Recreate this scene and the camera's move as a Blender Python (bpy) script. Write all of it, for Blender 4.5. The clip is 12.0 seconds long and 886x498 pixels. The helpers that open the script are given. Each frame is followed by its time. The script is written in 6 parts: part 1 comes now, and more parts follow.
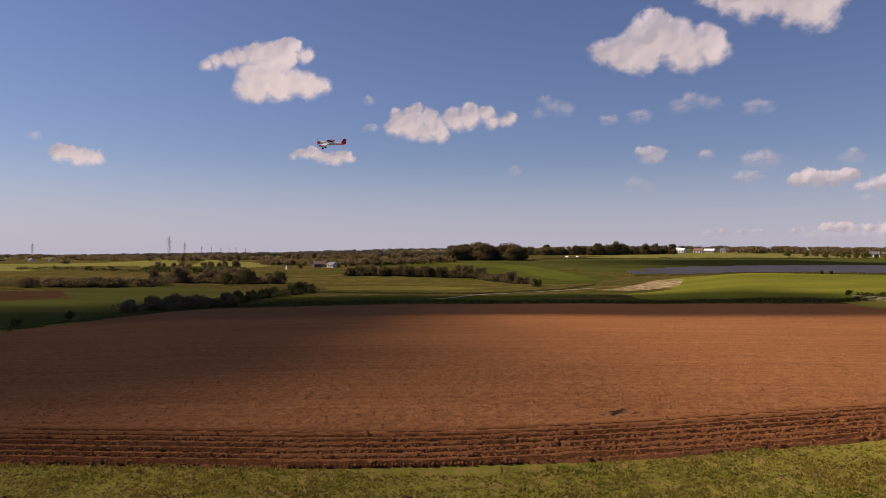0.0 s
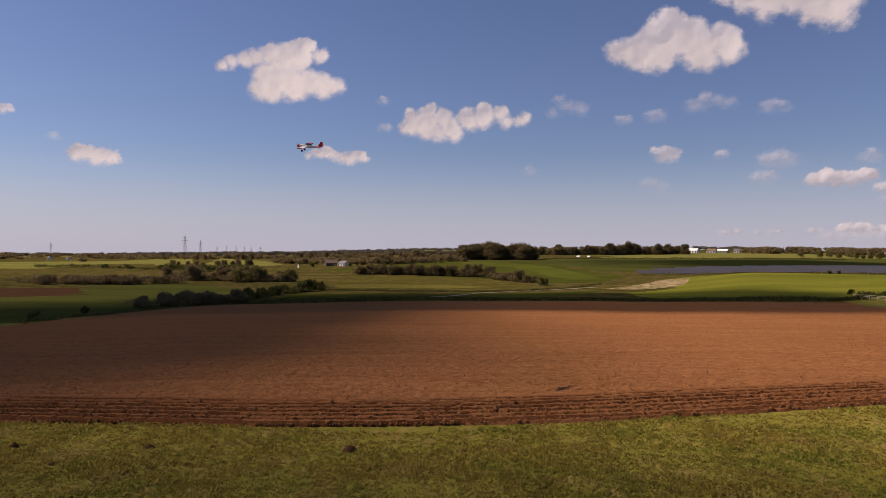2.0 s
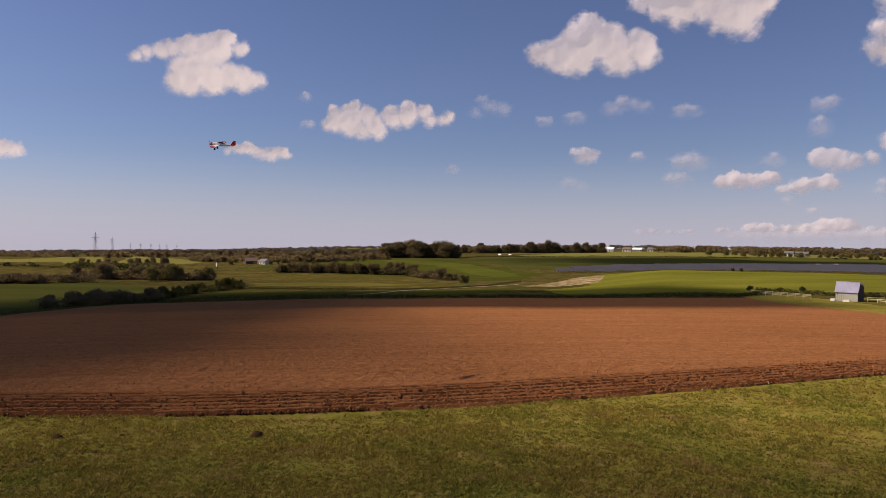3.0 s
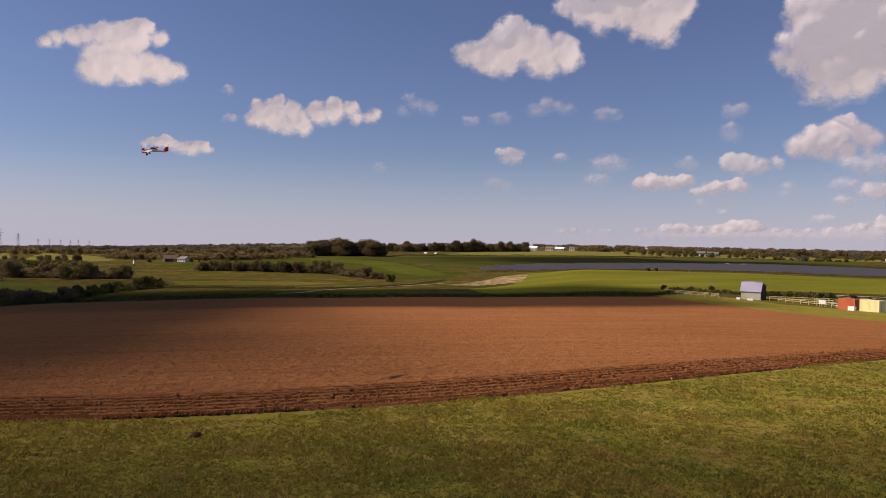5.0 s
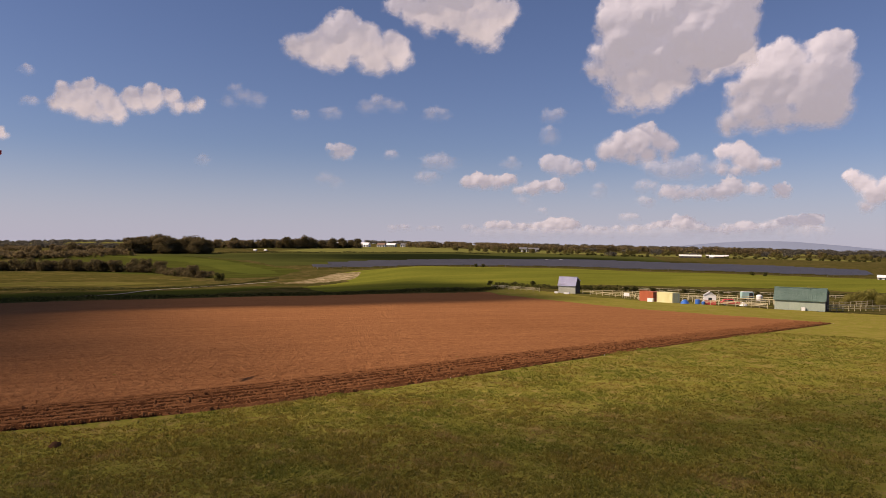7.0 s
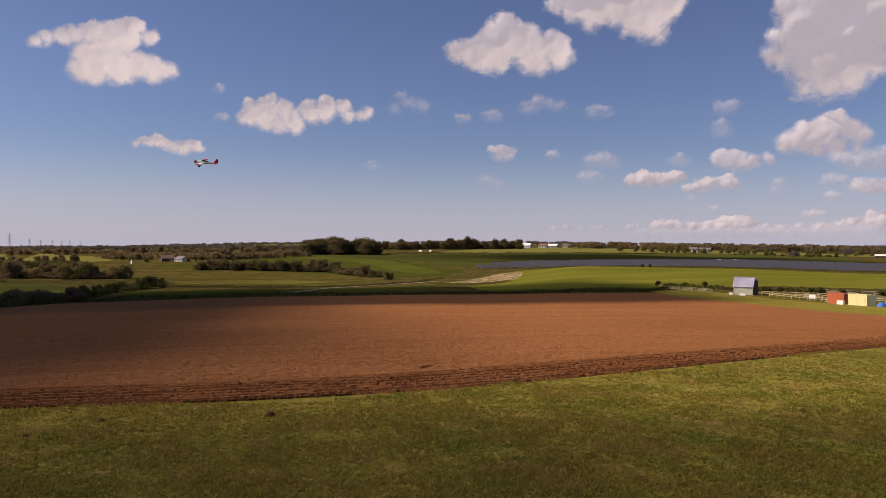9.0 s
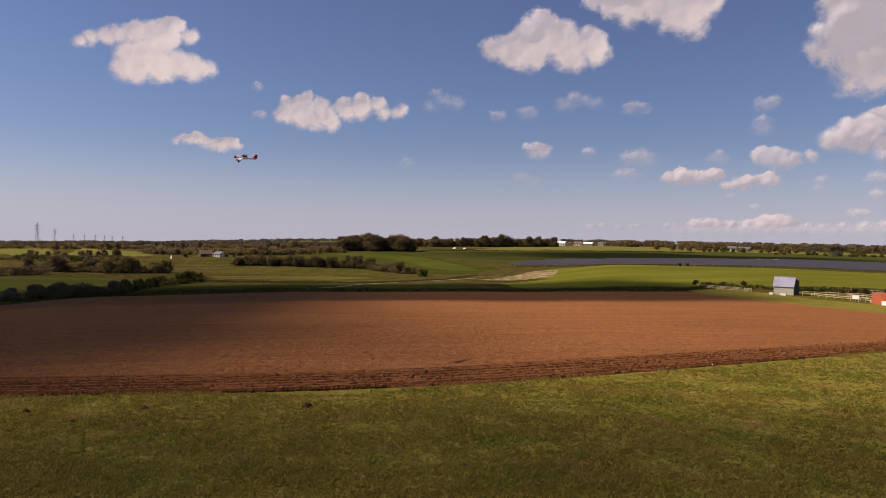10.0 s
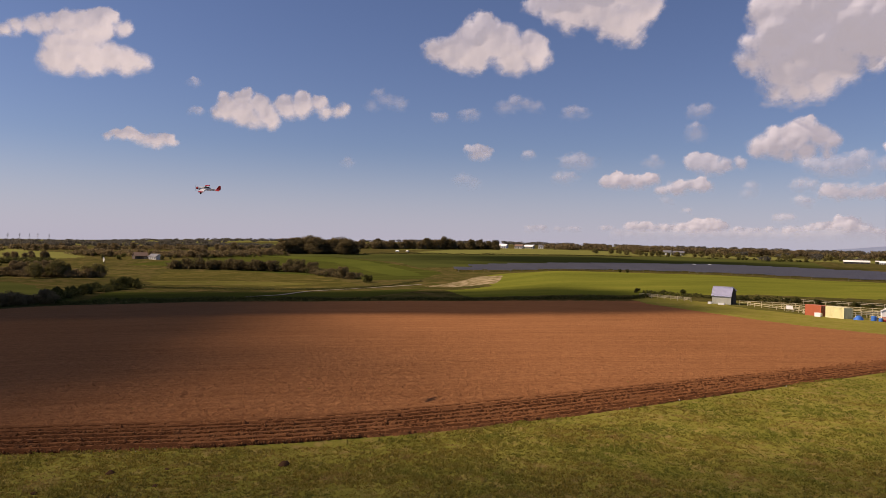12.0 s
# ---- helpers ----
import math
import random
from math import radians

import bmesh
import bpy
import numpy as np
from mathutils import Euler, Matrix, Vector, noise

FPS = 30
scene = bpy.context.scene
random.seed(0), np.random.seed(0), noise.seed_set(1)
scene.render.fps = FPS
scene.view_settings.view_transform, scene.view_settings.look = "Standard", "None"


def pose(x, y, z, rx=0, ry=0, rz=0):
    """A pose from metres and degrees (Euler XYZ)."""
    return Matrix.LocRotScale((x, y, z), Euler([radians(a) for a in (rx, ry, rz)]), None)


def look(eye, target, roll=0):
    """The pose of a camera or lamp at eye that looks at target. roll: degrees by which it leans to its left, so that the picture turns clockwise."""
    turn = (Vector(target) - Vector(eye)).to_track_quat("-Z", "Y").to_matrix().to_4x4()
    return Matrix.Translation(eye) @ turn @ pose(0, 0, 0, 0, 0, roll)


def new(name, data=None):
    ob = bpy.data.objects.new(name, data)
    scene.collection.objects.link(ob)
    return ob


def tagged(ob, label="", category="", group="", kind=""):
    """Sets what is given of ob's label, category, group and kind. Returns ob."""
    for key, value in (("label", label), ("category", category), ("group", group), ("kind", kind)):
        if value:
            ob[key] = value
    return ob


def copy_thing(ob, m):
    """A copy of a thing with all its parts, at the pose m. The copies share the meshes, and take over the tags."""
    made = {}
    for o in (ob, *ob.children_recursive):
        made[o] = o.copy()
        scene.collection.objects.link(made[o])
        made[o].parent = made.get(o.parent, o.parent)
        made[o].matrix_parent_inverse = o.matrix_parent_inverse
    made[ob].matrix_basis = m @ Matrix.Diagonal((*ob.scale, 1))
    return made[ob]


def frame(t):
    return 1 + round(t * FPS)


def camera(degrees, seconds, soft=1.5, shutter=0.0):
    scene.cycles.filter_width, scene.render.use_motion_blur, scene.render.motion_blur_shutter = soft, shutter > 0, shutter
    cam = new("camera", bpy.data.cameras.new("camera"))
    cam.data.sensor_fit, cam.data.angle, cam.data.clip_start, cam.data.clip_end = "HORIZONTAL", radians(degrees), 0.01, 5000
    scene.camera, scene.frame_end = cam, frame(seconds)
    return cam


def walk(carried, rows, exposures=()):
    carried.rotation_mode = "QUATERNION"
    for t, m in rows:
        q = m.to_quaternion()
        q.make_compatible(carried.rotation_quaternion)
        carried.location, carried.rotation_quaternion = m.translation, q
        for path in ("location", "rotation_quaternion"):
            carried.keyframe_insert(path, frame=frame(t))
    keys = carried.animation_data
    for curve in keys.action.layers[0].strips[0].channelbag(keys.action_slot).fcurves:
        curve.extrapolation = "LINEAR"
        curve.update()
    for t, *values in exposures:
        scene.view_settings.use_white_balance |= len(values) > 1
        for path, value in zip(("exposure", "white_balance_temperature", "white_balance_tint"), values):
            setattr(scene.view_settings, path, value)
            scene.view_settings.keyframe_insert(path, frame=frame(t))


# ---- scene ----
cam = camera(63.4, 12.0, soft=0.7)

# seconds, x, y, z, pitch, roll, yaw of the hovering camera
PATH = (
    (0.0, -0.03, 0.01, 7.51, 0.16, -0.25, -0.00),
    (0.5, 0.44, -0.06, 7.34, 0.20, -0.20, 1.32),
    (1.0, 1.28, -1.25, 7.07, 0.19, -0.29, 1.52),
    (1.5, 2.03, -2.62, 7.05, 0.16, -0.35, 1.34),
    (2.0, 2.72, -3.95, 7.10, 0.14, -0.41, 1.14),
    (2.5, 3.24, -4.97, 7.19, 0.05, -0.30, -0.47),
    (3.0, 3.53, -5.95, 7.02, 0.05, -0.52, -4.93),
    (3.5, 3.88, -6.45, 6.86, 0.08, -0.65, -8.67),
    (5.5, 2.61, -8.62, 7.90, -0.10, -0.86, -11.89),
    (6.0, 2.14, -9.30, 8.20, -0.16, -0.82, -16.32),
    (6.5, 1.63, -10.06, 8.14, -0.17, -0.76, -24.35),
    (8.5, 0.21, -12.00, 7.98, -0.14, -0.84, -19.15),
    (9.0, 0.09, -11.99, 7.73, -0.23, -0.47, -11.44),
    (9.5, 0.17, -12.10, 7.61, -0.34, -0.59, -9.18),
    (10.0, -0.01, -12.13, 7.59, -0.47, -0.84, -8.72),
    (10.5, -0.35, -11.73, 8.08, -0.35, -0.79, -8.18),
    (11.0, -0.83, -11.36, 8.76, -0.41, -0.99, -8.08),
    (11.5, -1.33, -11.18, 9.33, -0.46, -1.34, -11.68),
    (12.0, -1.85, -10.89, 9.87, -0.34, -1.26, -13.44),
)
walk(cam, [(t, pose(x, y, z, 90 + p, r, w)) for t, x, y, z, p, r, w in PATH], exposures=((0, 0.22, 6750, 26), (12, 0.22, 6750, 26)))

# ---- light ----
SUN_AZ, SUN_EL = -80.0, 42.0
sky = bpy.data.worlds.new("sky")
scene.world = sky
sky.use_nodes = True
sn = sky.node_tree.nodes
sky_tex = sn.new("ShaderNodeTexSky")
sky_tex.sky_type = "NISHITA"
sky_tex.sun_disc = False
sky_tex.sun_elevation = radians(SUN_EL)
sky_tex.sun_rotation = radians(SUN_AZ)
sky_tex.altitude = 50
sky_tex.air_density = 1.0
sky_tex.dust_density = 0.25
sky_tex.ozone_density = 3.5
# pale haze towards the horizon
sky_co = sn.new("ShaderNodeTexCoord")
sky_up = sn.new("ShaderNodeSeparateXYZ")
sky.node_tree.links.new(sky_co.outputs["Generated"], sky_up.inputs[0])
haze = sn.new("ShaderNodeMapRange")
haze.interpolation_type = "SMOOTHSTEP"
for key, value in (("From Min", -0.02), ("From Max", 0.14), ("To Min", 0.8), ("To Max", 0.0)):
    haze.inputs[key].default_value = value
sky.node_tree.links.new(sky_up.outputs["Z"], haze.inputs[0])
sky_mix = sn.new("ShaderNodeMix")
sky_mix.data_type = "RGBA"
sky.node_tree.links.new(haze.outputs[0], sky_mix.inputs[0])
sky_blue = sn.new("ShaderNodeMix")
sky_blue.data_type, sky_blue.blend_type = "RGBA", "MULTIPLY"
sky_blue.inputs[0].default_value = 1.0
sky_blue.inputs[7].default_value = (0.97, 1.0, 1.12, 1)
sky.node_tree.links.new(sky_tex.outputs[0], sky_blue.inputs[6])
sky.node_tree.links.new(sky_blue.outputs[2], sky_mix.inputs[6])
sky_mix.inputs[7].default_value = (6.5, 7.0, 8.5, 1)
sky.node_tree.links.new(sky_mix.outputs[2], sn["Background"].inputs[0])
sn["Background"].inputs[1].default_value = 0.058

sun = new("sun", bpy.data.lights.new("sun", "SUN"))
sun.data.energy = 5.0
sun.data.angle = radians(0.5)
sun.data.color = (1.0, 0.87, 0.64)
s_dir = Vector((math.sin(radians(SUN_AZ)) * math.cos(radians(SUN_EL)), math.cos(radians(SUN_AZ)) * math.cos(radians(SUN_EL)), math.sin(radians(SUN_EL))))
sun.matrix_world = look(s_dir * 400, (0, 0, 0))


# ---- materials ----
def nodes(name):
    m = bpy.data.materials.new(name)
    m.use_nodes = True
    return m, m.node_tree.nodes, m.node_tree.links


def tex(n, l, scale, detail=6, rough=0.6, coord=None, stretch=None):
    """A noise texture in world metres (or in the given coordinate)."""
    t = n.new("ShaderNodeTexNoise")
    t.inputs["Scale"].default_value = scale
    t.inputs["Detail"].default_value = detail
    t.inputs["Roughness"].default_value = rough
    src = coord or n.new("ShaderNodeNewGeometry").outputs["Position"]
    if stretch:
        mp = n.new("ShaderNodeMapping")
        mp.inputs["Scale"].default_value = stretch[:3]
        mp.inputs["Rotation"].default_value = (0, 0, radians(stretch[3]) if len(stretch) > 3 else 0)
        l.new(src, mp.inputs[0])
        src = mp.outputs[0]
    l.new(src, t.inputs["Vector"])
    return t.outputs["Fac"]


def ramp(n, l, fac, stops):
    r = n.new("ShaderNodeValToRGB")
    e = r.color_ramp.elements
    while len(e) < len(stops):
        e.new(0.5)
    for k, (p, c) in zip(e, stops):
        k.position, k.color = p, (*c, 1)
    l.new(fac, r.inputs[0])
    return r.outputs[0]


def mixc(n, l, fac, a, b, kind="MIX"):
    m = n.new("ShaderNodeMix")
    m.data_type, m.blend_type = "RGBA", kind
    for s, v in ((m.inputs[0], fac), (m.inputs[6], a), (m.inputs[7], b)):
        if isinstance(v, (int, float)):
            s.default_value = v
        elif isinstance(v, tuple):
            s.default_value = (*v, 1)
        else:
            l.new(v, s)
    return m.outputs[2]


def bump(n, l, height, strength, dist, prev=None):
    b = n.new("ShaderNodeBump")
    b.inputs["Strength"].default_value = strength
    b.inputs["Distance"].default_value = dist
    l.new(height, b.inputs["Height"])
    if prev:
        l.new(prev, b.inputs["Normal"])
    return b.outputs[0]


def finish(m, n, l, col, rough=0.9, normal=None, spec=0.2, metal=0.0):
    p = n["Principled BSDF"]
    if isinstance(col, tuple):
        p.inputs["Base Color"].default_value = (*col, 1)
    else:
        l.new(col, p.inputs["Base Color"])
    if isinstance(rough, (int, float)):
        p.inputs["Roughness"].default_value = rough
    else:
        l.new(rough, p.inputs["Roughness"])
    p.inputs["Specular IOR Level"].default_value = spec
    p.inputs["Metallic"].default_value = metal
    if normal:
        l.new(normal, p.inputs["Normal"])
    return m


def turf(name, dark, mid, light, dry=None, fine=6.0, broad=0.06, dry_at=0.62, streak=None):
    """Grassland: fine tufts, broad patches of growth and some dry patches."""
    m, n, l = nodes(name)
    a = tex(n, l, fine, 5, 0.7)
    b = tex(n, l, broad, 6, 0.65, stretch=streak)
    c = tex(n, l, broad * 6.3, 5, 0.6)
    base = ramp(n, l, b, ((0.32, dark), (0.5, mid), (0.68, light)))
    base = mixc(n, l, 0.5, base, ramp(n, l, a, ((0.3, dark), (0.52, mid), (0.75, light))))
    if dry:
        base = mixc(n, l, ramp(n, l, c, ((dry_at - 0.08, (0, 0, 0)), (dry_at + 0.12, (0.75, 0.75, 0.75)))), base, dry)
    nor = bump(n, l, a, 0.8, 0.12)
    return finish(m, n, l, base, 1.0, nor, 0.0)


def plain(name, c1, c2, scale=8.0, rough=0.8, bumps=0.15, metal=0.0, spec=0.3, stretch=None):
    """Paint, wood, metal or masonry with grain at two scales."""
    m, n, l = nodes(name)
    a = tex(n, l, scale, 6, 0.65, stretch=stretch)
    b = tex(n, l, scale * 0.13, 4, 0.6)
    col = mixc(n, l, 0.5, ramp(n, l, a, ((0.3, c1), (0.7, c2))), ramp(n, l, b, ((0.3, c1), (0.7, c2))))
    return finish(m, n, l, col, rough, bump(n, l, a, bumps, 0.02), spec, metal)


def leafy(name, c1, c2, c3):
    """Foliage: colour varies from clump to clump and from tree to tree, light comes through."""
    m, n, l = nodes(name)
    isl = n.new("ShaderNodeNewGeometry").outputs["Random Per Island"]
    rnd = n.new("ShaderNodeObjectInfo").outputs["Random"]
    col = ramp(n, l, isl, ((0.0, c1), (0.55, c2), (1.0, c3)))
    col = mixc(n, l, ramp(n, l, rnd, ((0.0, (0.0, 0.0, 0.0)), (1.0, (0.5, 0.5, 0.5)))), col, c1)
    p = n["Principled BSDF"]
    l.new(col, p.inputs["Base Color"])
    p.inputs["Roughness"].default_value = 0.85
    p.inputs["Specular IOR Level"].default_value = 0.0
    t = n.new("ShaderNodeBsdfTranslucent")
    l.new(col, t.inputs[0])
    mx = n.new("ShaderNodeMixShader")
    mx.inputs[0].default_value = 0.52
    l.new(p.outputs[0], mx.inputs[1])
    l.new(t.outputs[0], mx.inputs[2])
    l.new(mx.outputs[0], n["Material Output"].inputs[0])
    return m


def blades():
    """Meadow grass: each blade its own shade, in patches of fresh green, yellow and dry growth."""
    m = leafy("grass_blades", (0.216, 0.170, 0.031), (0.308, 0.237, 0.047), (0.414, 0.315, 0.092))
    n, l = m.node_tree.nodes, m.node_tree.links
    p = n["Principled BSDF"]
    col = p.inputs["Base Color"].links[0].from_socket
    lush = n.new("ShaderNodeMapRange")  # the meadow grows greener towards the paddock
    place = n.new("ShaderNodeSeparateXYZ")
    l.new(n.new("ShaderNodeNewGeometry").outputs["Position"], place.inputs[0])
    l.new(place.outputs["X"], lush.inputs[0])
    for key, value in (("From Min", -4.0), ("From Max", 34.0), ("To Min", 0.0), ("To Max", 0.11)):
        lush.inputs[key].default_value = value
    growth = n.new("ShaderNodeMath")
    l.new(tex(n, l, 0.22, 5, 0.62), growth.inputs[0])
    l.new(lush.outputs[0], growth.inputs[1])
    green = ramp(n, l, growth.outputs[0], ((0.5, (0, 0, 0)), (0.68, (0.75, 0.75, 0.75))))
    dry = ramp(n, l, tex(n, l, 0.4, 5, 0.65), ((0.55, (0, 0, 0)), (0.68, (0.65, 0.65, 0.65))))
    isl = n.new("ShaderNodeNewGeometry").outputs["Random Per Island"]
    col = mixc(n, l, green, col, ramp(n, l, isl, ((0.0, (0.143, 0.167, 0.026)), (0.6, (0.198, 0.225, 0.035)), (1.0, (0.267, 0.285, 0.057)))))
    col = mixc(n, l, dry, col, (0.40, 0.26, 0.10))
    l.new(col, p.inputs["Base Color"])
    l.new(col, n["Translucent BSDF"].inputs[0])
    return m


MEADOW = turf("meadow_turf", (0.138, 0.132, 0.022), (0.202, 0.184, 0.032), (0.285, 0.244, 0.052), (0.313, 0.207, 0.078), 7.0, 0.16, 0.58)
BRIGHT = turf("bright_pasture", (0.072, 0.083, 0.013), (0.132, 0.140, 0.020), (0.208, 0.197, 0.031), None, 1.5, 0.02, streak=(0.7, 3, 1, 20))
DEEP = turf("deep_pasture", (0.042, 0.049, 0.013), (0.064, 0.071, 0.018), (0.088, 0.093, 0.023), None, 1.5, 0.02, streak=(0.5, 3, 1, 10))
HILLGRASS = turf("hill_pasture", (0.03, 0.037, 0.008), (0.055, 0.062, 0.012), (0.09, 0.096, 0.018), None, 1.2, 0.02, streak=(0.5, 4, 1, 35))
ROUGHGRASS = turf("rough_grass", (0.025, 0.026, 0.008), (0.058, 0.056, 0.014), (0.11, 0.095, 0.026), (0.13, 0.092, 0.036), 1.0, 0.03, 0.53, streak=(0.5, 2.5, 1, 5))
PALEGRASS = turf("pale_grass", (0.03, 0.031, 0.008), (0.068, 0.062, 0.015), (0.125, 0.10, 0.026), (0.17, 0.125, 0.042), 1.0, 0.025, 0.6, streak=(0.4, 5, 1, 0))
TAN = turf("dry_reeds", (0.05, 0.052, 0.014), (0.13, 0.105, 0.04), (0.24, 0.18, 0.09), (0.44, 0.34, 0.21), 1.2, 0.05, 0.5, streak=(0.3, 2.5, 1, -28))
BROWN = plain("bare_brown_earth", (0.05, 0.027, 0.014), (0.085, 0.047, 0.024), 1.0, 1.0, 0.15, 0.0, 0.0)
# lighter copy of the hill pasture: sunlight on the crest put into colour
HILLCREST = turf("hill_pasture_lit_tone", (0.045, 0.057, 0.011), (0.072, 0.084, 0.015), (0.11, 0.12, 0.021), None, 1.2, 0.02)
PALESTRIP = turf("yellowed_pasture", (0.07, 0.068, 0.015), (0.115, 0.105, 0.024), (0.17, 0.145, 0.036), (0.19, 0.14, 0.05), 1.0, 0.03, 0.6, streak=(0.3, 3, 1, 0))
# pale far fields, with sunlight worked into the lighter colour
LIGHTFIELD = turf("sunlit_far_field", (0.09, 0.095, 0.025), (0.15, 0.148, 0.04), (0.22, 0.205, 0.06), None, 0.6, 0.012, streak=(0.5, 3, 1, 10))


def soil(name="red_tilled_soil", darken=0.0):
    """Red tilled soil: crumbs, drill lines along the field and broad damp patches; the second value mixes in a dark
    tone, for the headland and for furrow shade.
    """
    m, n, l = nodes(name)
    a = tex(n, l, 4.5, 6, 0.75)
    b = tex(n, l, 0.05, 5, 0.6)
    c = tex(n, l, 1.0, 5, 0.65, stretch=(0.07, 2.2, 1, -14))
    e = tex(n, l, 1.7, 5, 0.7)
    f = tex(n, l, 0.5, 4, 0.6, stretch=(0.06, 1.0, 1, -14))
    col = mixc(n, l, 0.45, ramp(n, l, a, ((0.36, (0.113, 0.042, 0.016)), (0.5, (0.270, 0.116, 0.048)), (0.66, (0.423, 0.204, 0.091)))),
               ramp(n, l, b, ((0.3, (0.236, 0.098, 0.038)), (0.7, (0.338, 0.152, 0.065)))))
    col = mixc(n, l, 0.24, col, ramp(n, l, c, ((0.4, (0.149, 0.057, 0.021)), (0.6, (0.396, 0.177, 0.073)))))
    col = mixc(n, l, 0.12, col, ramp(n, l, f, ((0.4, (0.149, 0.057, 0.021)), (0.6, (0.396, 0.177, 0.073)))))
    col = mixc(n, l, 0.22, col, ramp(n, l, e, ((0.38, (0.144, 0.055, 0.022)), (0.62, (0.405, 0.194, 0.080)))))
    if darken:
        col = mixc(n, l, darken, col, (0.041, 0.013, 0.006))
    nor = bump(n, l, e, 0.55, 0.25, bump(n, l, a, 0.8, 0.14, bump(n, l, c, 0.5, 0.1)))
    return finish(m, n, l, col, 1.0, nor, 0.0)


SOIL = soil()
LEAF_DARK = leafy("dark_tree_leaves", (0.105, 0.082, 0.042), (0.155, 0.122, 0.058), (0.215, 0.168, 0.078))
LEAF_BROWN = leafy("budding_brown_twigs", (0.17, 0.128, 0.066), (0.205, 0.155, 0.078), (0.245, 0.188, 0.092))
LEAF_FRESH = leafy("fresh_spring_leaves", (0.16, 0.14, 0.05), (0.20, 0.17, 0.06), (0.24, 0.20, 0.075))
LEAF_WILLOW = leafy("yellow_green_willow_leaves", (0.22, 0.20, 0.05), (0.28, 0.25, 0.065), (0.35, 0.30, 0.085))
LEAF_HEDGE = leafy("hawthorn_hedge_leaves", (0.06, 0.062, 0.02), (0.105, 0.105, 0.032), (0.18, 0.165, 0.058))
# greyed leaf colour, with the haze of distance mixed into it
LEAF_FAR = leafy("far_woodland_haze_tint", (0.115, 0.105, 0.082), (0.14, 0.126, 0.096), (0.165, 0.148, 0.112))
BARK = plain("tree_bark", (0.05, 0.04, 0.03), (0.1, 0.085, 0.065), 6.0, 0.95, 0.4)
GRASSBLADE = blades()
TIMBER = plain("weathered_fence_timber", (0.42, 0.36, 0.24), (0.6, 0.53, 0.36), 5.0, 0.85)


# ---- land ----
AZ = (-40, -28, -17, 0, 14, 24, 34, 44, 56)
RANGE = (200, 260, 330, 420, 500, 620, 850, 1500, 4800)
LAND = np.array((
    (-9.5, -9.3, -8.0, -6.8, -6.3, -5.7, -5.5, -5.6, -5.6),
    (-9.5, -9.5, -9.0, -7.7, -7.0, -4.7, -4.6, -5.2, -6.0),
    (-9.0, -9.0, -9.2, -8.4, -6.8, -1.3, -1.6, -3.2, -5.0),
    (-6.0, -6.0, -8.5, -8.2, -6.3, -4.5, -3.5, -4.5, -5.5),
    (-4.4, -4.4, -6.9, -3.7, -3.4, -3.7, -3.5, -4.5, -5.5),
    (-2.9, -2.9, -3.2, 0.7, 0.6, 1.0, -2.0, -4.0, -5.0),
    (-2.6, -2.6, -0.6, 3.2, 2.0, 2.6, 0.8, -0.8, -2.5),
    (-8.0, -7.5, -3.5, 6.5, 13.0, 12.0, 10.0, 8.0, 4.0),
    (-30., -28., -12., 15., 21., 20., 18., 14., 6.)))
def cubic(f):
    return f * f * (3 - 2 * f)
def land(x, y):
    """Height of the land at x, y (arrays)."""
    x, y = np.asarray(x, float), np.asarray(y, float)
    r = np.hypot(x, y)
    az = np.clip(np.degrees(np.arctan2(x, np.maximum(y, 1e-6 + 0 * y))), AZ[0], AZ[-1])
    i = np.clip(np.searchsorted(AZ, az) - 1, 0, len(AZ) - 2)
    a = np.array(AZ, float)
    u = (az - a[i]) / (a[i + 1] - a[i])
    lr, g = np.log(np.maximum(r, 1)), np.log(np.array(RANGE, float))
    j = np.clip(np.searchsorted(g, lr) - 1, 0, len(g) - 2)
    v = np.clip((lr - g[j]) / (g[j + 1] - g[j]), 0, 1)
    # Catmull-Rom along the range, smooth blend across the bearings
    def col(c):
        p0, p1 = LAND[np.maximum(j - 1, 0), c], LAND[j, c]
        p2, p3 = LAND[j + 1, c], LAND[np.minimum(j + 2, len(g) - 1), c]
        return p1 + 0.5 * v * (p2 - p0 + v * (2 * p0 - 5 * p1 + 4 * p2 - p3 + v * (3 * (p1 - p2) + p3 - p0)))
    z = col(i) + (col(i + 1) - col(i)) * cubic(u)
    near = np.clip((r - 22) / 178, 0, 1)
    near = near * near * (1.25 - 0.25 * near) * 0.35 + near * 0.65
    z0 = LAND[0, i] + (LAND[0, i + 1] - LAND[0, i]) * cubic(u)
    return np.where(r < 200, z0 * near, z)



def fbm(x, y, seed, octaves=4):
    """Smooth noise on arrays, about -0.5 to 0.5."""
    rng = np.random.RandomState(seed)
    total, amp = np.zeros_like(x, dtype=float), 0.5
    for k in range(octaves):
        g = rng.rand(64, 64)
        ox, oy = rng.rand(2) * 64
        px, py = x * 2 ** k + ox, y * 2 ** k + oy
        ix, iy = np.floor(px).astype(int), np.floor(py).astype(int)
        fx, fy = cubic(px - ix), cubic(py - iy)
        a, b = g[ix % 64, iy % 64], g[(ix + 1) % 64, iy % 64]
        c, d = g[ix % 64, (iy + 1) % 64], g[(ix + 1) % 64, (iy + 1) % 64]
        total += amp * ((a + (b - a) * fx) * (1 - fy) + (c + (d - c) * fx) * fy - 0.5)
        amp *= 0.5
    return total


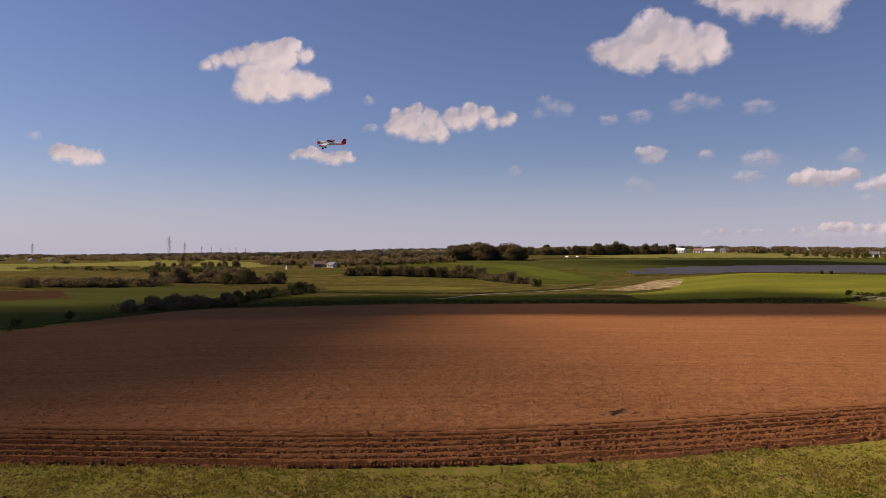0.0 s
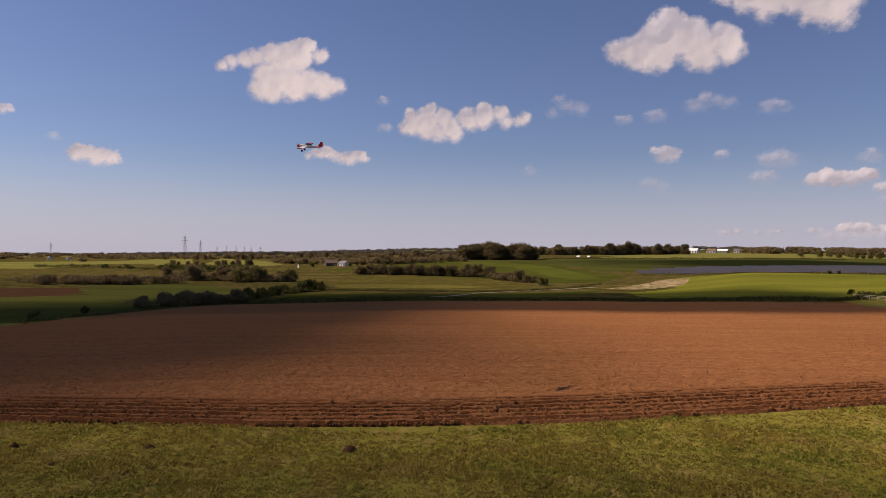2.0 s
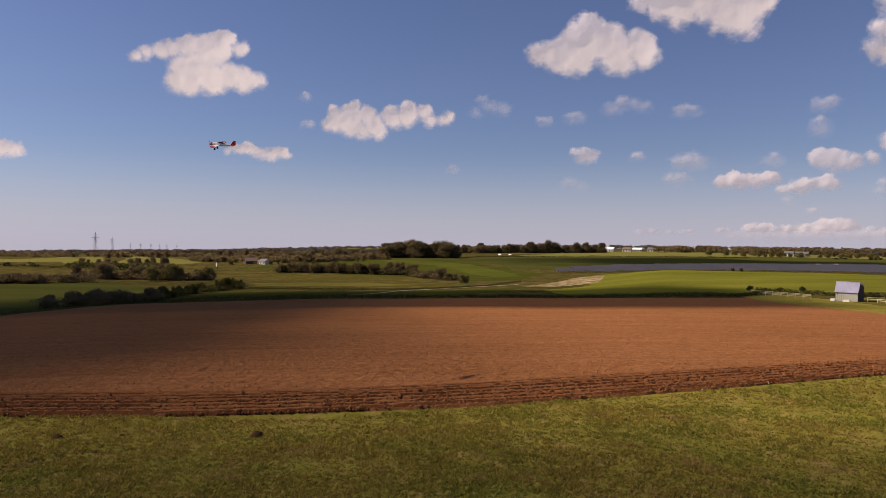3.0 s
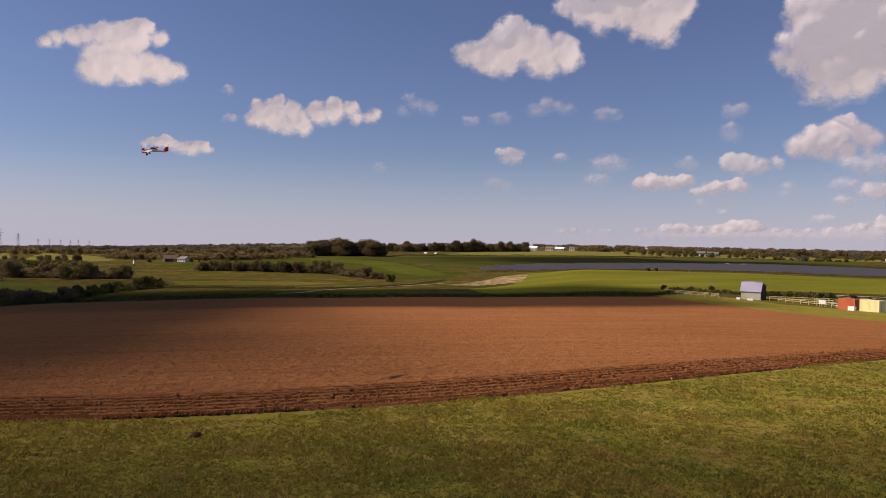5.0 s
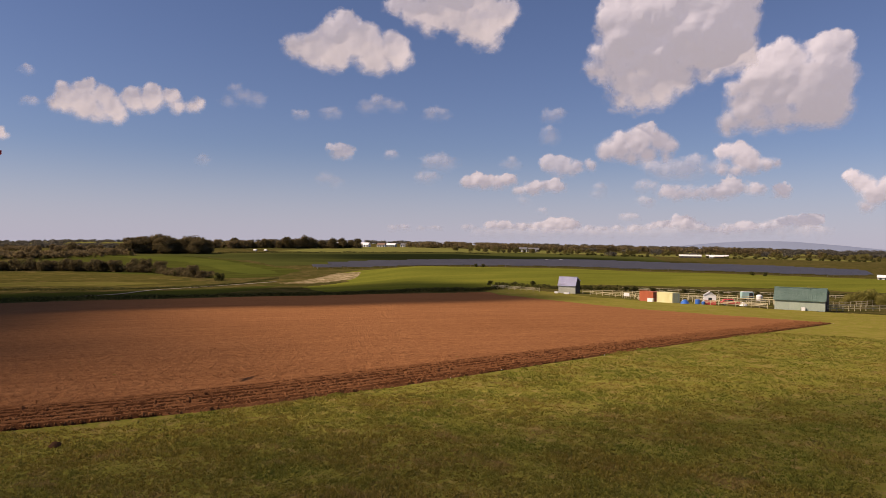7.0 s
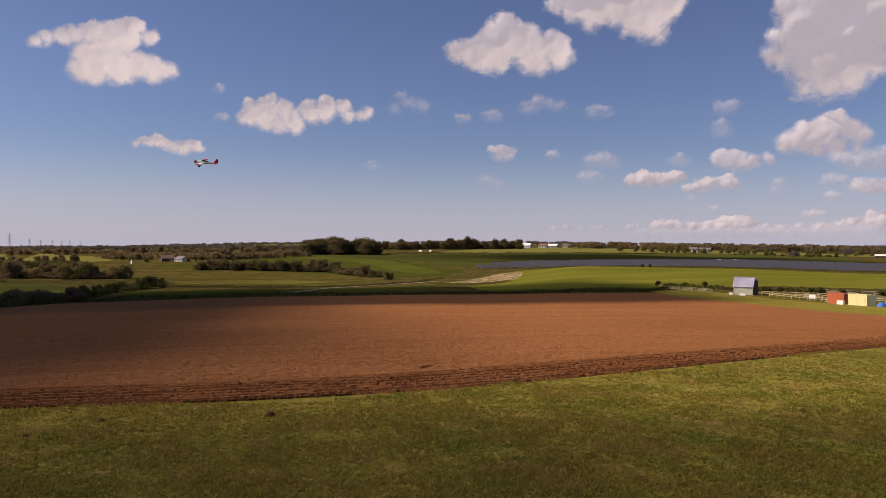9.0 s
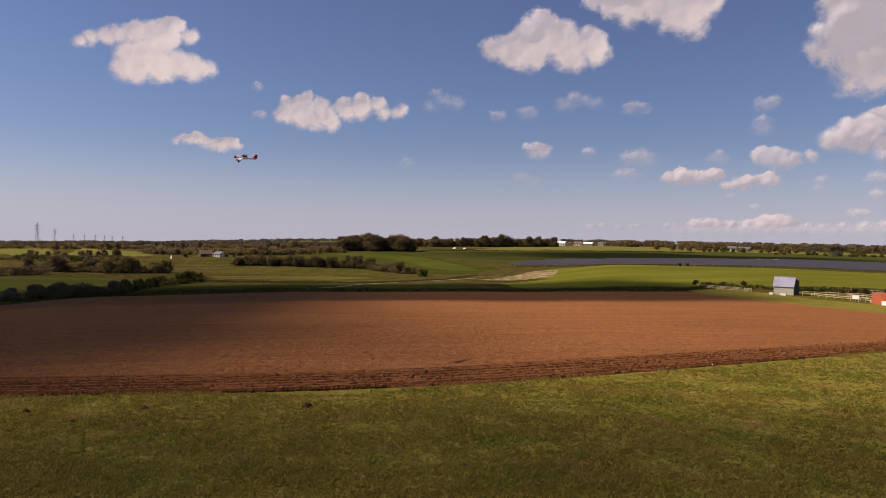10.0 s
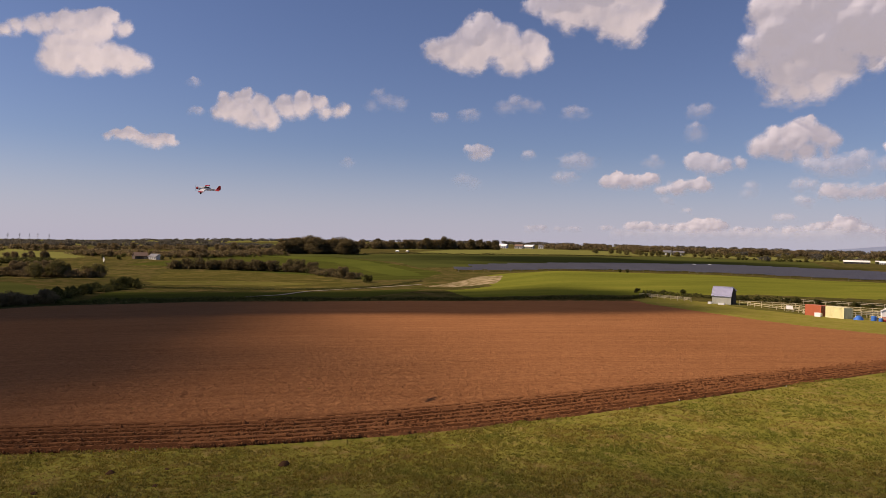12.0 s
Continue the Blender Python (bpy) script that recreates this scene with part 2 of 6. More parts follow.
def inside(x, y, poly):
    """Which of the points lie in the polygon."""
    hit = np.zeros(np.shape(x), bool)
    for (x0, y0), (x1, y1) in zip(poly, poly[1:] + poly[:1]):
        if y0 != y1:
            hit ^= ((y0 > y) != (y1 > y)) & (x < (x1 - x0) * (y - y0) / (y1 - y0) + x0)
    return hit


def from_line(x, y, line):
    """Distance to a polyline."""
    best = np.full(np.shape(x), 1e9)
    for (x0, y0), (x1, y1) in zip(line, line[1:]):
        dx, dy = x1 - x0, y1 - y0
        s = np.clip(((x - x0) * dx + (y - y0) * dy) / (dx * dx + dy * dy), 0, 1)
        best = np.minimum(best, np.hypot(x - x0 - s * dx, y - y0 - s * dy))
    return best


def at(x, y):
    return float(land(x, y))


NEAR_EDGE = [(-70, 34), (-30, 27.6), (-16, 26), (-7, 24.9), (0, 25), (8, 26.5), (16, 29), (25, 32.5), (42, 39.5), (60, 47), (76, 53), (97, 62)]
FIELD = NEAR_EDGE + [(98, 68), (93, 82), (90, 98), (91, 115), (96, 145), (104, 183), (63, 186), (30, 182), (0, 180), (-25, 186), (-53, 192), (-66, 172), (-69, 147), (-66, 118), (-63, 99), (-68, 60)]


def sheet(name, x, y, z, keep, mats, zone):
    """A mesh from lattice arrays (rows, columns), of the cells that are kept; zone: material slot of each cell."""
    rows, cols = x.shape
    idx = np.arange(rows * cols).reshape(rows, cols)
    quads = np.stack([idx[:-1, :-1], idx[:-1, 1:], idx[1:, 1:], idx[1:, :-1]], -1)[keep]
    used, flat = np.unique(quads, return_inverse=True)
    me = bpy.data.meshes.new(name)
    me.vertices.add(len(used))
    me.vertices.foreach_set("co", np.stack([x.ravel()[used], y.ravel()[used], z.ravel()[used]], 1).ravel())
    me.loops.add(quads.size)
    me.loops.foreach_set("vertex_index", flat.ravel().astype(np.int32))
    me.polygons.add(len(quads))
    me.polygons.foreach_set("loop_start", np.arange(0, quads.size, 4, dtype=np.int32))
    me.polygons.foreach_set("material_index", zone[keep].astype(np.int32))
    me.polygons.foreach_set("use_smooth", np.ones(len(quads), bool))
    for m in mats:
        me.materials.append(m)
    me.update(calc_edges=True)
    me.validate()
    return new(name, me)


def lattice(az, rings):
    """Points on rings round the origin: bearings in degrees, radii in metres."""
    rr, aa = np.meshgrid(rings, np.radians(az), indexing="ij")
    return rr * np.sin(aa), rr * np.cos(aa)


def growing(r0, r1, ratio):
    return r0 * ratio ** np.arange(int(math.log(r1 / r0) / math.log(ratio)) + 1)


def centres(v):
    return (v[:-1, :-1] + v[:-1, 1:] + v[1:, 1:] + v[1:, :-1]) / 4


ZONES = []


def parcel(material, *outline):
    """A field parcel of the ground sheet; later ones lie on top."""
    ZONES.append((material, list(outline)))


parcel(DEEP, (-144, 234), (-128, 246), (-154, 299), (-128, 335), (-95, 300), (-60, 240), (-55, 200), (-74, 190), (-86, 170), (-67, 115), (-90, 60), (-200, 150), (-200, 236))
parcel(BROWN, (-190, 275), (-152, 287), (-138, 266), (-135, 243), (-160, 228))
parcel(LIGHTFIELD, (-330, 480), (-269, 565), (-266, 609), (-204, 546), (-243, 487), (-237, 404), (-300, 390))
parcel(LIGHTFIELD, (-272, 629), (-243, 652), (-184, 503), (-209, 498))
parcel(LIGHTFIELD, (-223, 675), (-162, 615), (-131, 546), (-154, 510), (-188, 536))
parcel(PALEGRASS, (-57, 333), (-58, 421), (-28, 427), (24, 404), (29, 320), (35, 281), (3, 252), (-27, 264), (-47, 290))
parcel(HILLGRASS, (-55, 255), (-16, 236), (22, 240), (60, 262), (29, 209), (-13, 200), (-52, 205))
parcel(HILLGRASS, (-50, 440), (-26, 514), (3, 562), (39, 572), (71, 512), (89, 441), (95, 394), (69, 330), (45, 323), (27, 440), (-9, 465))
parcel(DEEP, (-26, 518), (3, 575), (75, 600), (132, 640), (248, 640), (457, 760), (560, 640), (420, 452), (294, 480), (192, 478), (114, 450), (92, 445), (85, 498), (40, 566))
parcel(HILLGRASS, (-90, 470), (-50, 530), (-10, 566), (12, 556), (42, 552), (66, 503), (80, 432), (80, 360), (62, 325), (41, 325), (22, 388), (0, 408), (-35, 442))
# lit band along the hill's crest, painted as a lighter parcel
parcel(HILLCREST, (-12, 562), (12, 553), (42, 551), (66, 503), (80, 432), (78, 362), (62, 366), (55, 441), (40, 488), (12, 528))
parcel(PALESTRIP, (-56, 324), (-25, 326), (1, 318), (18, 300), (0, 284), (-22, 286), (-47, 298))
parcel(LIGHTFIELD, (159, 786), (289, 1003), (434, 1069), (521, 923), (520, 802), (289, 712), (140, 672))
parcel(BRIGHT, (104, 340), (120, 360), (147, 372), (195, 340), (237, 320), (293, 295), (330, 262), (361, 232), (380, 150), (250, 120), (228, 172), (196, 187), (160, 205), (138, 200), (60, 205), (60, 245), (84, 262))
parcel(TAN, (58, 272), (68, 283), (84, 310), (103, 343), (108, 325), (98, 292), (90, 274), (72, 270))

parcel(MEADOW, (92, 60), (98, 70), (90, 98), (91, 115), (96, 145), (104, 188), (118, 197), (128, 168), (124, 130), (124, 110), (131, 88), (146, 62), (120, 45))
parcel(PALESTRIP, (124, 168), (122, 130), (126, 112), (138, 106), (150, 140), (137, 182))
parcel(PALEGRASS, (130, 162), (140, 158), (150, 146), (163, 122), (150, 110), (138, 112), (132, 135))

bearings = np.concatenate([np.arange(-62, -36, 0.5), np.arange(-36, 60, 0.09), np.arange(60, 84.1, 0.5)])
rings = np.concatenate([np.arange(0, 6, 1.0), growing(6, 150, 1.0195), growing(151.5, 900, 1.0095), growing(915, 5200, 1.026)])
gx, gy = lattice(bearings, rings)
edge_d = from_line(gx, gy, NEAR_EDGE)
outside = ~inside(gx, gy, FIELD)
rough_near = np.where(outside & (edge_d > 0.4), 1.0, 0.0) * np.clip((140 - np.hypot(gx, gy)) / 60, 0, 1)
gz = land(gx, gy) + rough_near * (fbm(gx * 1.6, gy * 1.6, 3, 4) * 0.16 + fbm(gx * 0.12, gy * 0.12, 5, 2) * 0.5)
cx, cy = centres(gx), centres(gy)
wob = fbm(cx * 0.05, cy * 0.05, 11, 4) * 6 + fbm(cx * 0.4, cy * 0.4, 12, 3) * 1.5
cr = np.hypot(cx, cy)
zone = np.where(cr < 150, 0, 1)
mats = [MEADOW, ROUGHGRASS]
for k, (m, outline) in enumerate(ZONES):
    if m not in mats:
        mats.append(m)
    zone[inside(cx + wob, cy + wob, outline) & (cr > 60)] = mats.index(m)
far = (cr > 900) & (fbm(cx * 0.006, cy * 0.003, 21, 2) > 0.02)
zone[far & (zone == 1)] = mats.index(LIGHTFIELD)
zone[(cr > 900) & (zone == 1) & (fbm(cx * 0.005, cy * 0.004, 23, 2) > 0.05)] = mats.index(DEEP)
ground = sheet("ground", gx, gy, gz, np.ones(cx.shape, bool), mats, zone)
tagged(ground, "rolling green farmland with grass meadow and pasture fields", "ground", kind="structure")
# land behind the camera, out of view
bx, by = lattice(np.arange(84, 298.1, 2), np.concatenate([np.arange(0, 6, 1.0), growing(6, 4800, 1.25)]))
back = sheet("ground", bx, by, land(bx, np.abs(by)) * 0 - np.clip(np.hypot(bx, by) / 200, 0, 20), np.ones(centres(bx).shape, bool), [MEADOW], np.zeros(centres(bx).shape, int))
tagged(back, "grass meadow behind the hovering camera", "ground", kind="structure")

# ---- tilled field with its cut-up headland ----
fx, fy = lattice(np.arange(-48, 62, 0.16), growing(22, 215, 1.0065))
fd = from_line(fx, fy, NEAR_EDGE)
crumb = fbm(fx * 2.6, fy * 2.6, 31, 3)
tilled = crumb * 0.17 * np.clip((120 - np.hypot(fx, fy)) / 70, 0.25, 1)
rim = np.clip(from_line(fx, fy, FIELD + FIELD[:1]) / 0.6, 0, 1)
fz = land(fx, fy) + 0.07 * rim - 0.02 + tilled * rim
ccx, ccy = centres(fx), centres(fy)
fw = fbm(ccx * 0.9, ccy * 0.9, 35, 3) * 0.9
keep = inside(ccx + fw, ccy + fw, FIELD) & (from_line(ccx, ccy, NEAR_EDGE) > 5.2 * np.clip(1 - (ccx - 20) / 110, 0.4, 1))
field = sheet("ploughed_field", fx, fy, fz, keep, [SOIL], np.zeros(ccx.shape, int))
tagged(field, "bare red-brown tilled field with a rutted cloddy headland", "field", kind="structure")


# ---- helpers for things ----
def part(name, bm, material, parent, label=""):
    """Links a bmesh as one mesh object under a thing or a part."""
    me = bpy.data.meshes.new(name)
    bm.to_mesh(me)
    bm.free()
    me.materials.append(material)
    ob = new(name, me)
    ob.parent = parent
    return tagged(ob, label)


def quads_mesh(name, centres_, normals, sizes, material, seed, tri=False):
    """Many small leaf quads (or blades) as one mesh."""
    rng = np.random.RandomState(seed)
    n = len(centres_)
    rnd = rng.normal(size=(n, 3))
    u = np.cross(normals, rnd)
    u /= np.linalg.norm(u, axis=1)[:, None] + 1e-9
    v = np.cross(normals, u)
    v /= np.linalg.norm(v, axis=1)[:, None] + 1e-9
    s = np.asarray(sizes)[:, None]
    k = rng.uniform(0.6, 1.0, (n, 1))
    co = np.stack([centres_ - u * s, centres_ - v * s * k, centres_ + u * s, centres_ + v * s * k], 1).reshape(-1, 3)
    me = bpy.data.meshes.new(name)
    me.from_pydata([], [], [])
    me.vertices.add(4 * n)
    me.vertices.foreach_set("co", co.ravel())
    me.loops.add(4 * n)
    me.loops.foreach_set("vertex_index", np.arange(4 * n, dtype=np.int32))
    me.polygons.add(n)
    me.polygons.foreach_set("loop_start", np.arange(0, 4 * n, 4, dtype=np.int32))
    me.materials.append(material)
    me.update(calc_edges=True)
    return me


def limb(bm, a, b, r0, r1, sides=6):
    """A tapered round bar from a to b."""
    a, b = Vector(a), Vector(b)
    q = (b - a).to_track_quat("Z", "Y").to_matrix()
    rings = []
    for p, r in ((a, r0), (b, r1)):
        rings.append([bm.verts.new(p + q @ Vector((r * math.cos(k * 2 * math.pi / sides), r * math.sin(k * 2 * math.pi / sides), 0))) for k in range(sides)])
    for k in range(sides):
        bm.faces.new((rings[0][k], rings[0][(k + 1) % sides], rings[1][(k + 1) % sides], rings[1][k]))
    bm.faces.new(rings[0][::-1])
    bm.faces.new(rings[1])


def crown_points(rng, n, height, width, low, lumps):
    """Leaf places on the outside of several uneven lumps."""
    c, nor = [], []
    cl = []
    for k in range(lumps):
        a = rng.uniform(0, 2 * math.pi)
        d = width * 0.5 * math.sqrt(rng.uniform(0, 1)) * 0.62
        h = low + (height - low) * rng.uniform(0.12, 0.8)
        r = width * rng.uniform(0.24, 0.38) * (1 - 0.4 * (h - low) / (height - low))
        cl.append((d * math.cos(a), d * math.sin(a), h, r))
    for k in range(n):
        x, y, h, r = cl[rng.randint(lumps)]
        v = rng.normal(size=3)
        v /= np.linalg.norm(v)
        rr = r * rng.uniform(0.7, 1.08)
        p = np.array((x, y, h)) + v * rr * np.array((1, 1, min(0.85, (height - low) / width)))
        p[2] = max(p[2], low * 0.4 + 0.1)
        c.append(p)
        nor.append(v + rng.normal(size=3) * 0.2)
    nor = np.array(nor)
    return np.array(c), nor / np.linalg.norm(nor, axis=1)[:, None]


def make_tree(seed, height, width, low, leaf, material, n=900, lumps=9, name="tree"):
    rng = np.random.RandomState(seed)
    tree = new(name)
    bm = bmesh.new()
    top = height * 0.55
    lean = Vector((rng.uniform(-0.3, 0.3), rng.uniform(-0.3, 0.3), top))
    limb(bm, (0, 0, -0.3), lean, 0.028 * height, 0.014 * height, 8)
    for k in range(5):
        a = k * 1.26 + rng.uniform(-0.4, 0.4)
        s = lean * rng.uniform(0.5, 0.95)
        limb(bm, s, s + Vector((math.cos(a) * width * 0.28, math.sin(a) * width * 0.28, height * 0.22)), 0.011 * height, 0.004 * height, 5)
    part("trunk", bm, BARK, tree)
    c, nor = crown_points(rng, n, height, width, low, lumps)
    crown = new("crown", quads_mesh("crown", c, nor, rng.uniform(0.5, 1.2, n) * leaf, material, seed))
    crown.parent = tree
    return tree


def plant(proto, x, y, scale=1.0, turn=0.0, squash=1.0, sink=0.1):
    ob = copy_thing(proto, pose(x, y, at(x, y) - sink, 0, 0, turn))
    ob.scale = (scale, scale, scale * squash)
    return ob


def drop(proto):
    """Takes a pattern away again after its copies stand."""
    for o in [*proto.children_recursive, proto]:
        bpy.data.objects.remove(o)


def box(bm, x0, y0, z0, x1, y1, z1):
    m = Matrix.Translation(((x0 + x1) / 2, (y0 + y1) / 2, (z0 + z1) / 2)) @ Matrix.Diagonal((x1 - x0, y1 - y0, z1 - z0, 1))
    return bmesh.ops.create_cube(bm, size=1, matrix=m)["verts"]


# ---- clouds ----
def cloud_material():
    m, n, l = nodes("cloud_vapour")
    thick = n.new("ShaderNodeAttribute")
    thick.attribute_name = "thickness"
    fine = tex(n, l, 0.02, 5, 0.6)
    add = n.new("ShaderNodeMath")
    add.operation = "MULTIPLY_ADD"
    l.new(fine, add.inputs[0])
    add.inputs[1].default_value = 0.8
    l.new(thick.outputs["Fac"], add.inputs[2])
    mr = n.new("ShaderNodeMapRange")
    mr.interpolation_type = "SMOOTHSTEP"
    mr.inputs["From Min"].default_value = 0.1
    mr.inputs["From Max"].default_value = 1.2
    l.new(add.outputs[0], mr.inputs[0])
    veil = n.new("ShaderNodeAttribute")
    veil.attribute_name = "veil"
    cover = n.new("ShaderNodeMath")
    cover.operation = "MULTIPLY"
    l.new(mr.outputs[0], cover.inputs[0])
    l.new(veil.outputs["Fac"], cover.inputs[1])
    d = n.new("ShaderNodeBsdfDiffuse")
    d.inputs[0].default_value = (0.36, 0.36, 0.385, 1)
    t = n.new("ShaderNodeBsdfTranslucent")
    t.inputs[0].default_value = (0.6, 0.58, 0.58, 1)
    body = n.new("ShaderNodeMixShader")
    body.inputs[0].default_value = 0.3
    l.new(d.outputs[0], body.inputs[1])
    l.new(t.outputs[0], body.inputs[2])
    glow = n.new("ShaderNodeEmission")  # added glow in place of daylight scattered inside the far vapour of the sky
    glow.inputs[0].default_value = (1.0, 0.94, 0.96, 1)
    glow.inputs[1].default_value = 0.29
    both = n.new("ShaderNodeAddShader")
    l.new(body.outputs[0], both.inputs[0])
    l.new(glow.outputs[0], both.inputs[1])
    clear = n.new("ShaderNodeBsdfTransparent")
    mx = n.new("ShaderNodeMixShader")
    l.new(cover.outputs[0], mx.inputs[0])
    l.new(clear.outputs[0], mx.inputs[1])
    l.new(both.outputs[0], mx.inputs[2])
    l.new(mx.outputs[0], n["Material Output"].inputs[0])
    return m


CLOUD = cloud_material()


def cloud(az, el, seed, veil, far, label, lumps):
    """A heap of vapour, bulging towards the viewer. lumps: across, up and radius in degrees from the bearing az and height el."""
    L = np.array(lumps)
    small = float(L[:, 2].mean()) < 0.62
    L[:, 2] *= 1.15 if small else 1.02
    ru = L[:, 2]
    mean_r = float(ru.mean())
    pad = 0.6 * mean_r + 0.3
    u0, u1 = (L[:, 0] - ru).min() - pad, (L[:, 0] + ru).max() + pad
    v0, v1 = (L[:, 1] - ru).min() - pad, (L[:, 1] + ru).max() + pad
    step = 0.065 if u1 - u0 > 4 else 0.045
    u, v = np.meshgrid(np.arange(u0, u1, step), np.arange(v0, v1, step), indexing="ij")
    k = 1.1 / mean_r ** 0.7
    wide = 2.1 if el < 2.6 else 1.35 if small else 1.0
    warp = 1.25 if small else 0.75
    wu = u + fbm(u * k, v * k, seed, 6) * warp * mean_r * wide
    wv = v + fbm(u * k, v * k, seed + 1, 6) * warp * 0.8 * mean_r
    body, heap = np.zeros(u.shape), np.zeros(u.shape)
    sharp = (4.0 if small else 6.0) / mean_r
    for cu, cv, r in L:
        body += np.exp(np.clip(sharp * (r - np.hypot((wu - cu) / wide, (wv - cv) * 1.06)), -40, 40))
        heap += np.exp(-((u - cu) ** 2 + (v - cv) ** 2) / (1.3 * r * r)) * r
    body = np.log(body + 1e-9) / sharp
    billow = np.abs(fbm(u * 1.5 * k, v * 1.5 * k, seed + 2, 3)) + 0.5 * np.abs(fbm(u * 3.4 * k, v * 3.4 * k, seed + 3, 3))
    body = body + (0.16 - billow) * (0.75 if small else 0.5) * mean_r
    low = np.clip((v - L[:, 1].min() + 0.4 * mean_r) / (np.ptp(L[:, 1]) + mean_r), 0, 1)
    soft = (0.22 + 0.5 * (1 - low)) * mean_r ** 0.6 * (1.25 if veil > 0.7 else 2.2)
    rim = np.minimum(np.minimum(u - u0, u1 - u), np.minimum(v - v0, v1 - v))
    t = np.minimum(body / soft, rim / 0.12 - 1.2)
    # rounded towards the viewer, crisp heads above, the flat base seen from below
    puff = fbm(u * 0.9 * k, v * 0.9 * k, seed + 5, 2)
    lean = min(0.6, 0.05 * max(el - 2, 0))
    bulge = np.sqrt(heap * mean_r) * 0.7 + puff * 0.42 * mean_r - np.abs(fbm(u * 2.2 * k, v * 2.2 * k, seed + 6, 2)) * 0.09 * mean_r * low + lean * (v - v0) * (1.25 - 0.5 * low)
    m = far * radians(1)
    keep_c = centres(t) > -1.0
    ob = sheet("cloud", u * m, -bulge * m, v * m, keep_c, [CLOUD], np.zeros(keep_c.shape, int))
    idx = np.arange(u.size).reshape(u.shape)
    used = np.unique(np.stack([idx[:-1, :-1], idx[:-1, 1:], idx[1:, 1:], idx[1:, :-1]], -1)[keep_c])
    ob.data.attributes.new("thickness", "FLOAT", "POINT").data.foreach_set("value", np.clip(t, -1, 1.5).ravel()[used].astype(np.float32))
    ob.data.attributes.new("veil", "FLOAT", "POINT").data.foreach_set("value", np.full(len(used), veil, np.float32))
    a, e = radians(az), radians(el)
    ob.matrix_world = Matrix.Translation((far * math.sin(a) * math.cos(e), far * math.cos(a) * math.cos(e), 7.5 + far * math.sin(e))) @ pose(0, 0, 0, 0, 0, -az) @ pose(0, 0, 0, el, 0, 0)
    return tagged(ob, label, "cloud", "clouds in the sky")


SKY_ORDER = []


def sky_cloud(az, el, veil, *lumps):
    """The next cloud; each a little farther off than the last."""
    k = len(SKY_ORDER)
    SKY_ORDER.append(az)
    label = "white fair-weather cumulus cloud with a greyish base" if veil > 0.7 else "thin pale wisp of cloud"
    cloud(az, el, 100 + 7 * k, veil, 2760 + 20 * (az + 30) + 3 * k, label, lumps)


sky_cloud(-13.4, 13.8, 1, (-4.66, -0.04, 0.45), (-3.92, 0.36, 0.49), (-2.98, 0.54, 0.59), (-2.17, 0.68, 0.54), (-2.56, 1.03, 0.31), (-1.22, 0.98, 0.85), (-0.06, 1.11, 0.94), (1.10, 1.74, 0.63), (1.58, 1.87, 0.47), (0.73, 0.79, 0.99), (2.17, 1.02, 0.48), (2.60, 1.30, 0.40), (-1.57, -0.63, 1.09), (-1.93, -1.47, 0.94), (-0.41, -0.72, 1.50), (-1.16, -1.79, 0.79), (0.39, -1.45, 1.04), (1.56, -0.82, 1.09), (2.61, -0.96, 0.89), (3.41, -0.90, 0.69), (3.86, -0.99, 0.37), (2.63, -1.62, 0.49))
sky_cloud(-27.3, 6.7, 1, (-1.01, -0.10, 0.41), (-0.60, 0.25, 0.45), (-0.24, 0.07, 0.52), (0.55, -0.11, 0.52), (1.30, -0.11, 0.43))
sky_cloud(-9.5, 7.4, 1, (-2.32, -0.04, 0.25), (-1.46, 0.20, 0.37), (-0.85, 0.27, 0.46), (-0.23, 0.05, 0.38), (0.39, -0.21, 0.38), (1.01, -0.27, 0.42), (1.63, 0.06, 0.46), (1.84, -0.06, 0.38))
sky_cloud(0.1, 10.3, 1, (-3.69, 0.55, 0.51), (-3.46, -0.29, 0.94), (-2.41, 0.69, 0.60), (-1.99, 0.97, 0.38), (-2.39, -0.46, 1.11), (-1.12, 0.23, 0.77), (-0.68, -0.61, 0.95), (-1.53, -1.08, 0.60), (-0.24, -1.12, 0.60), (0.59, 0.30, 0.77), (0.82, -0.13, 0.69), (1.88, 0.77, 0.65), (1.89, 0.12, 0.86), (3.18, 0.59, 0.60), (3.62, -0.13, 0.56), (4.70, -0.02, 0.52), (5.13, 0.29, 0.48), (-4.30, -0.67, 0.51))
sky_cloud(17.0, 15.4, 1, (-4.24, -0.15, 0.92), (-2.96, -0.26, 1.26), (-1.50, -0.14, 1.67), (-0.63, 1.10, 1.40), (-0.55, 1.92, 0.66), (0.56, 0.47, 1.45), (0.73, 1.29, 0.58), (1.44, -0.57, 1.33), (2.86, 0.03, 1.15), (2.84, 0.44, 0.82), (3.30, -0.60, 1.03), (-1.03, -1.27, 0.67), (-2.72, -0.97, 0.67), (1.89, -1.29, 0.75))
sky_cloud(25.0, 18.0, 1, (-4.21, 0.53, 0.80), (-2.77, 0.09, 1.00), (-3.24, 1.30, 1.19), (-1.56, -0.15, 1.12), (-0.00, 0.37, 1.58), (1.23, -0.88, 1.19), (2.22, -1.34, 1.10), (2.74, -0.18, 1.36), (3.86, 0.14, 0.96), (-0.87, 1.79, 1.56), (1.49, 1.66, 1.74), (3.02, -2.18, 0.55), (-1.91, -1.15, 0.48))
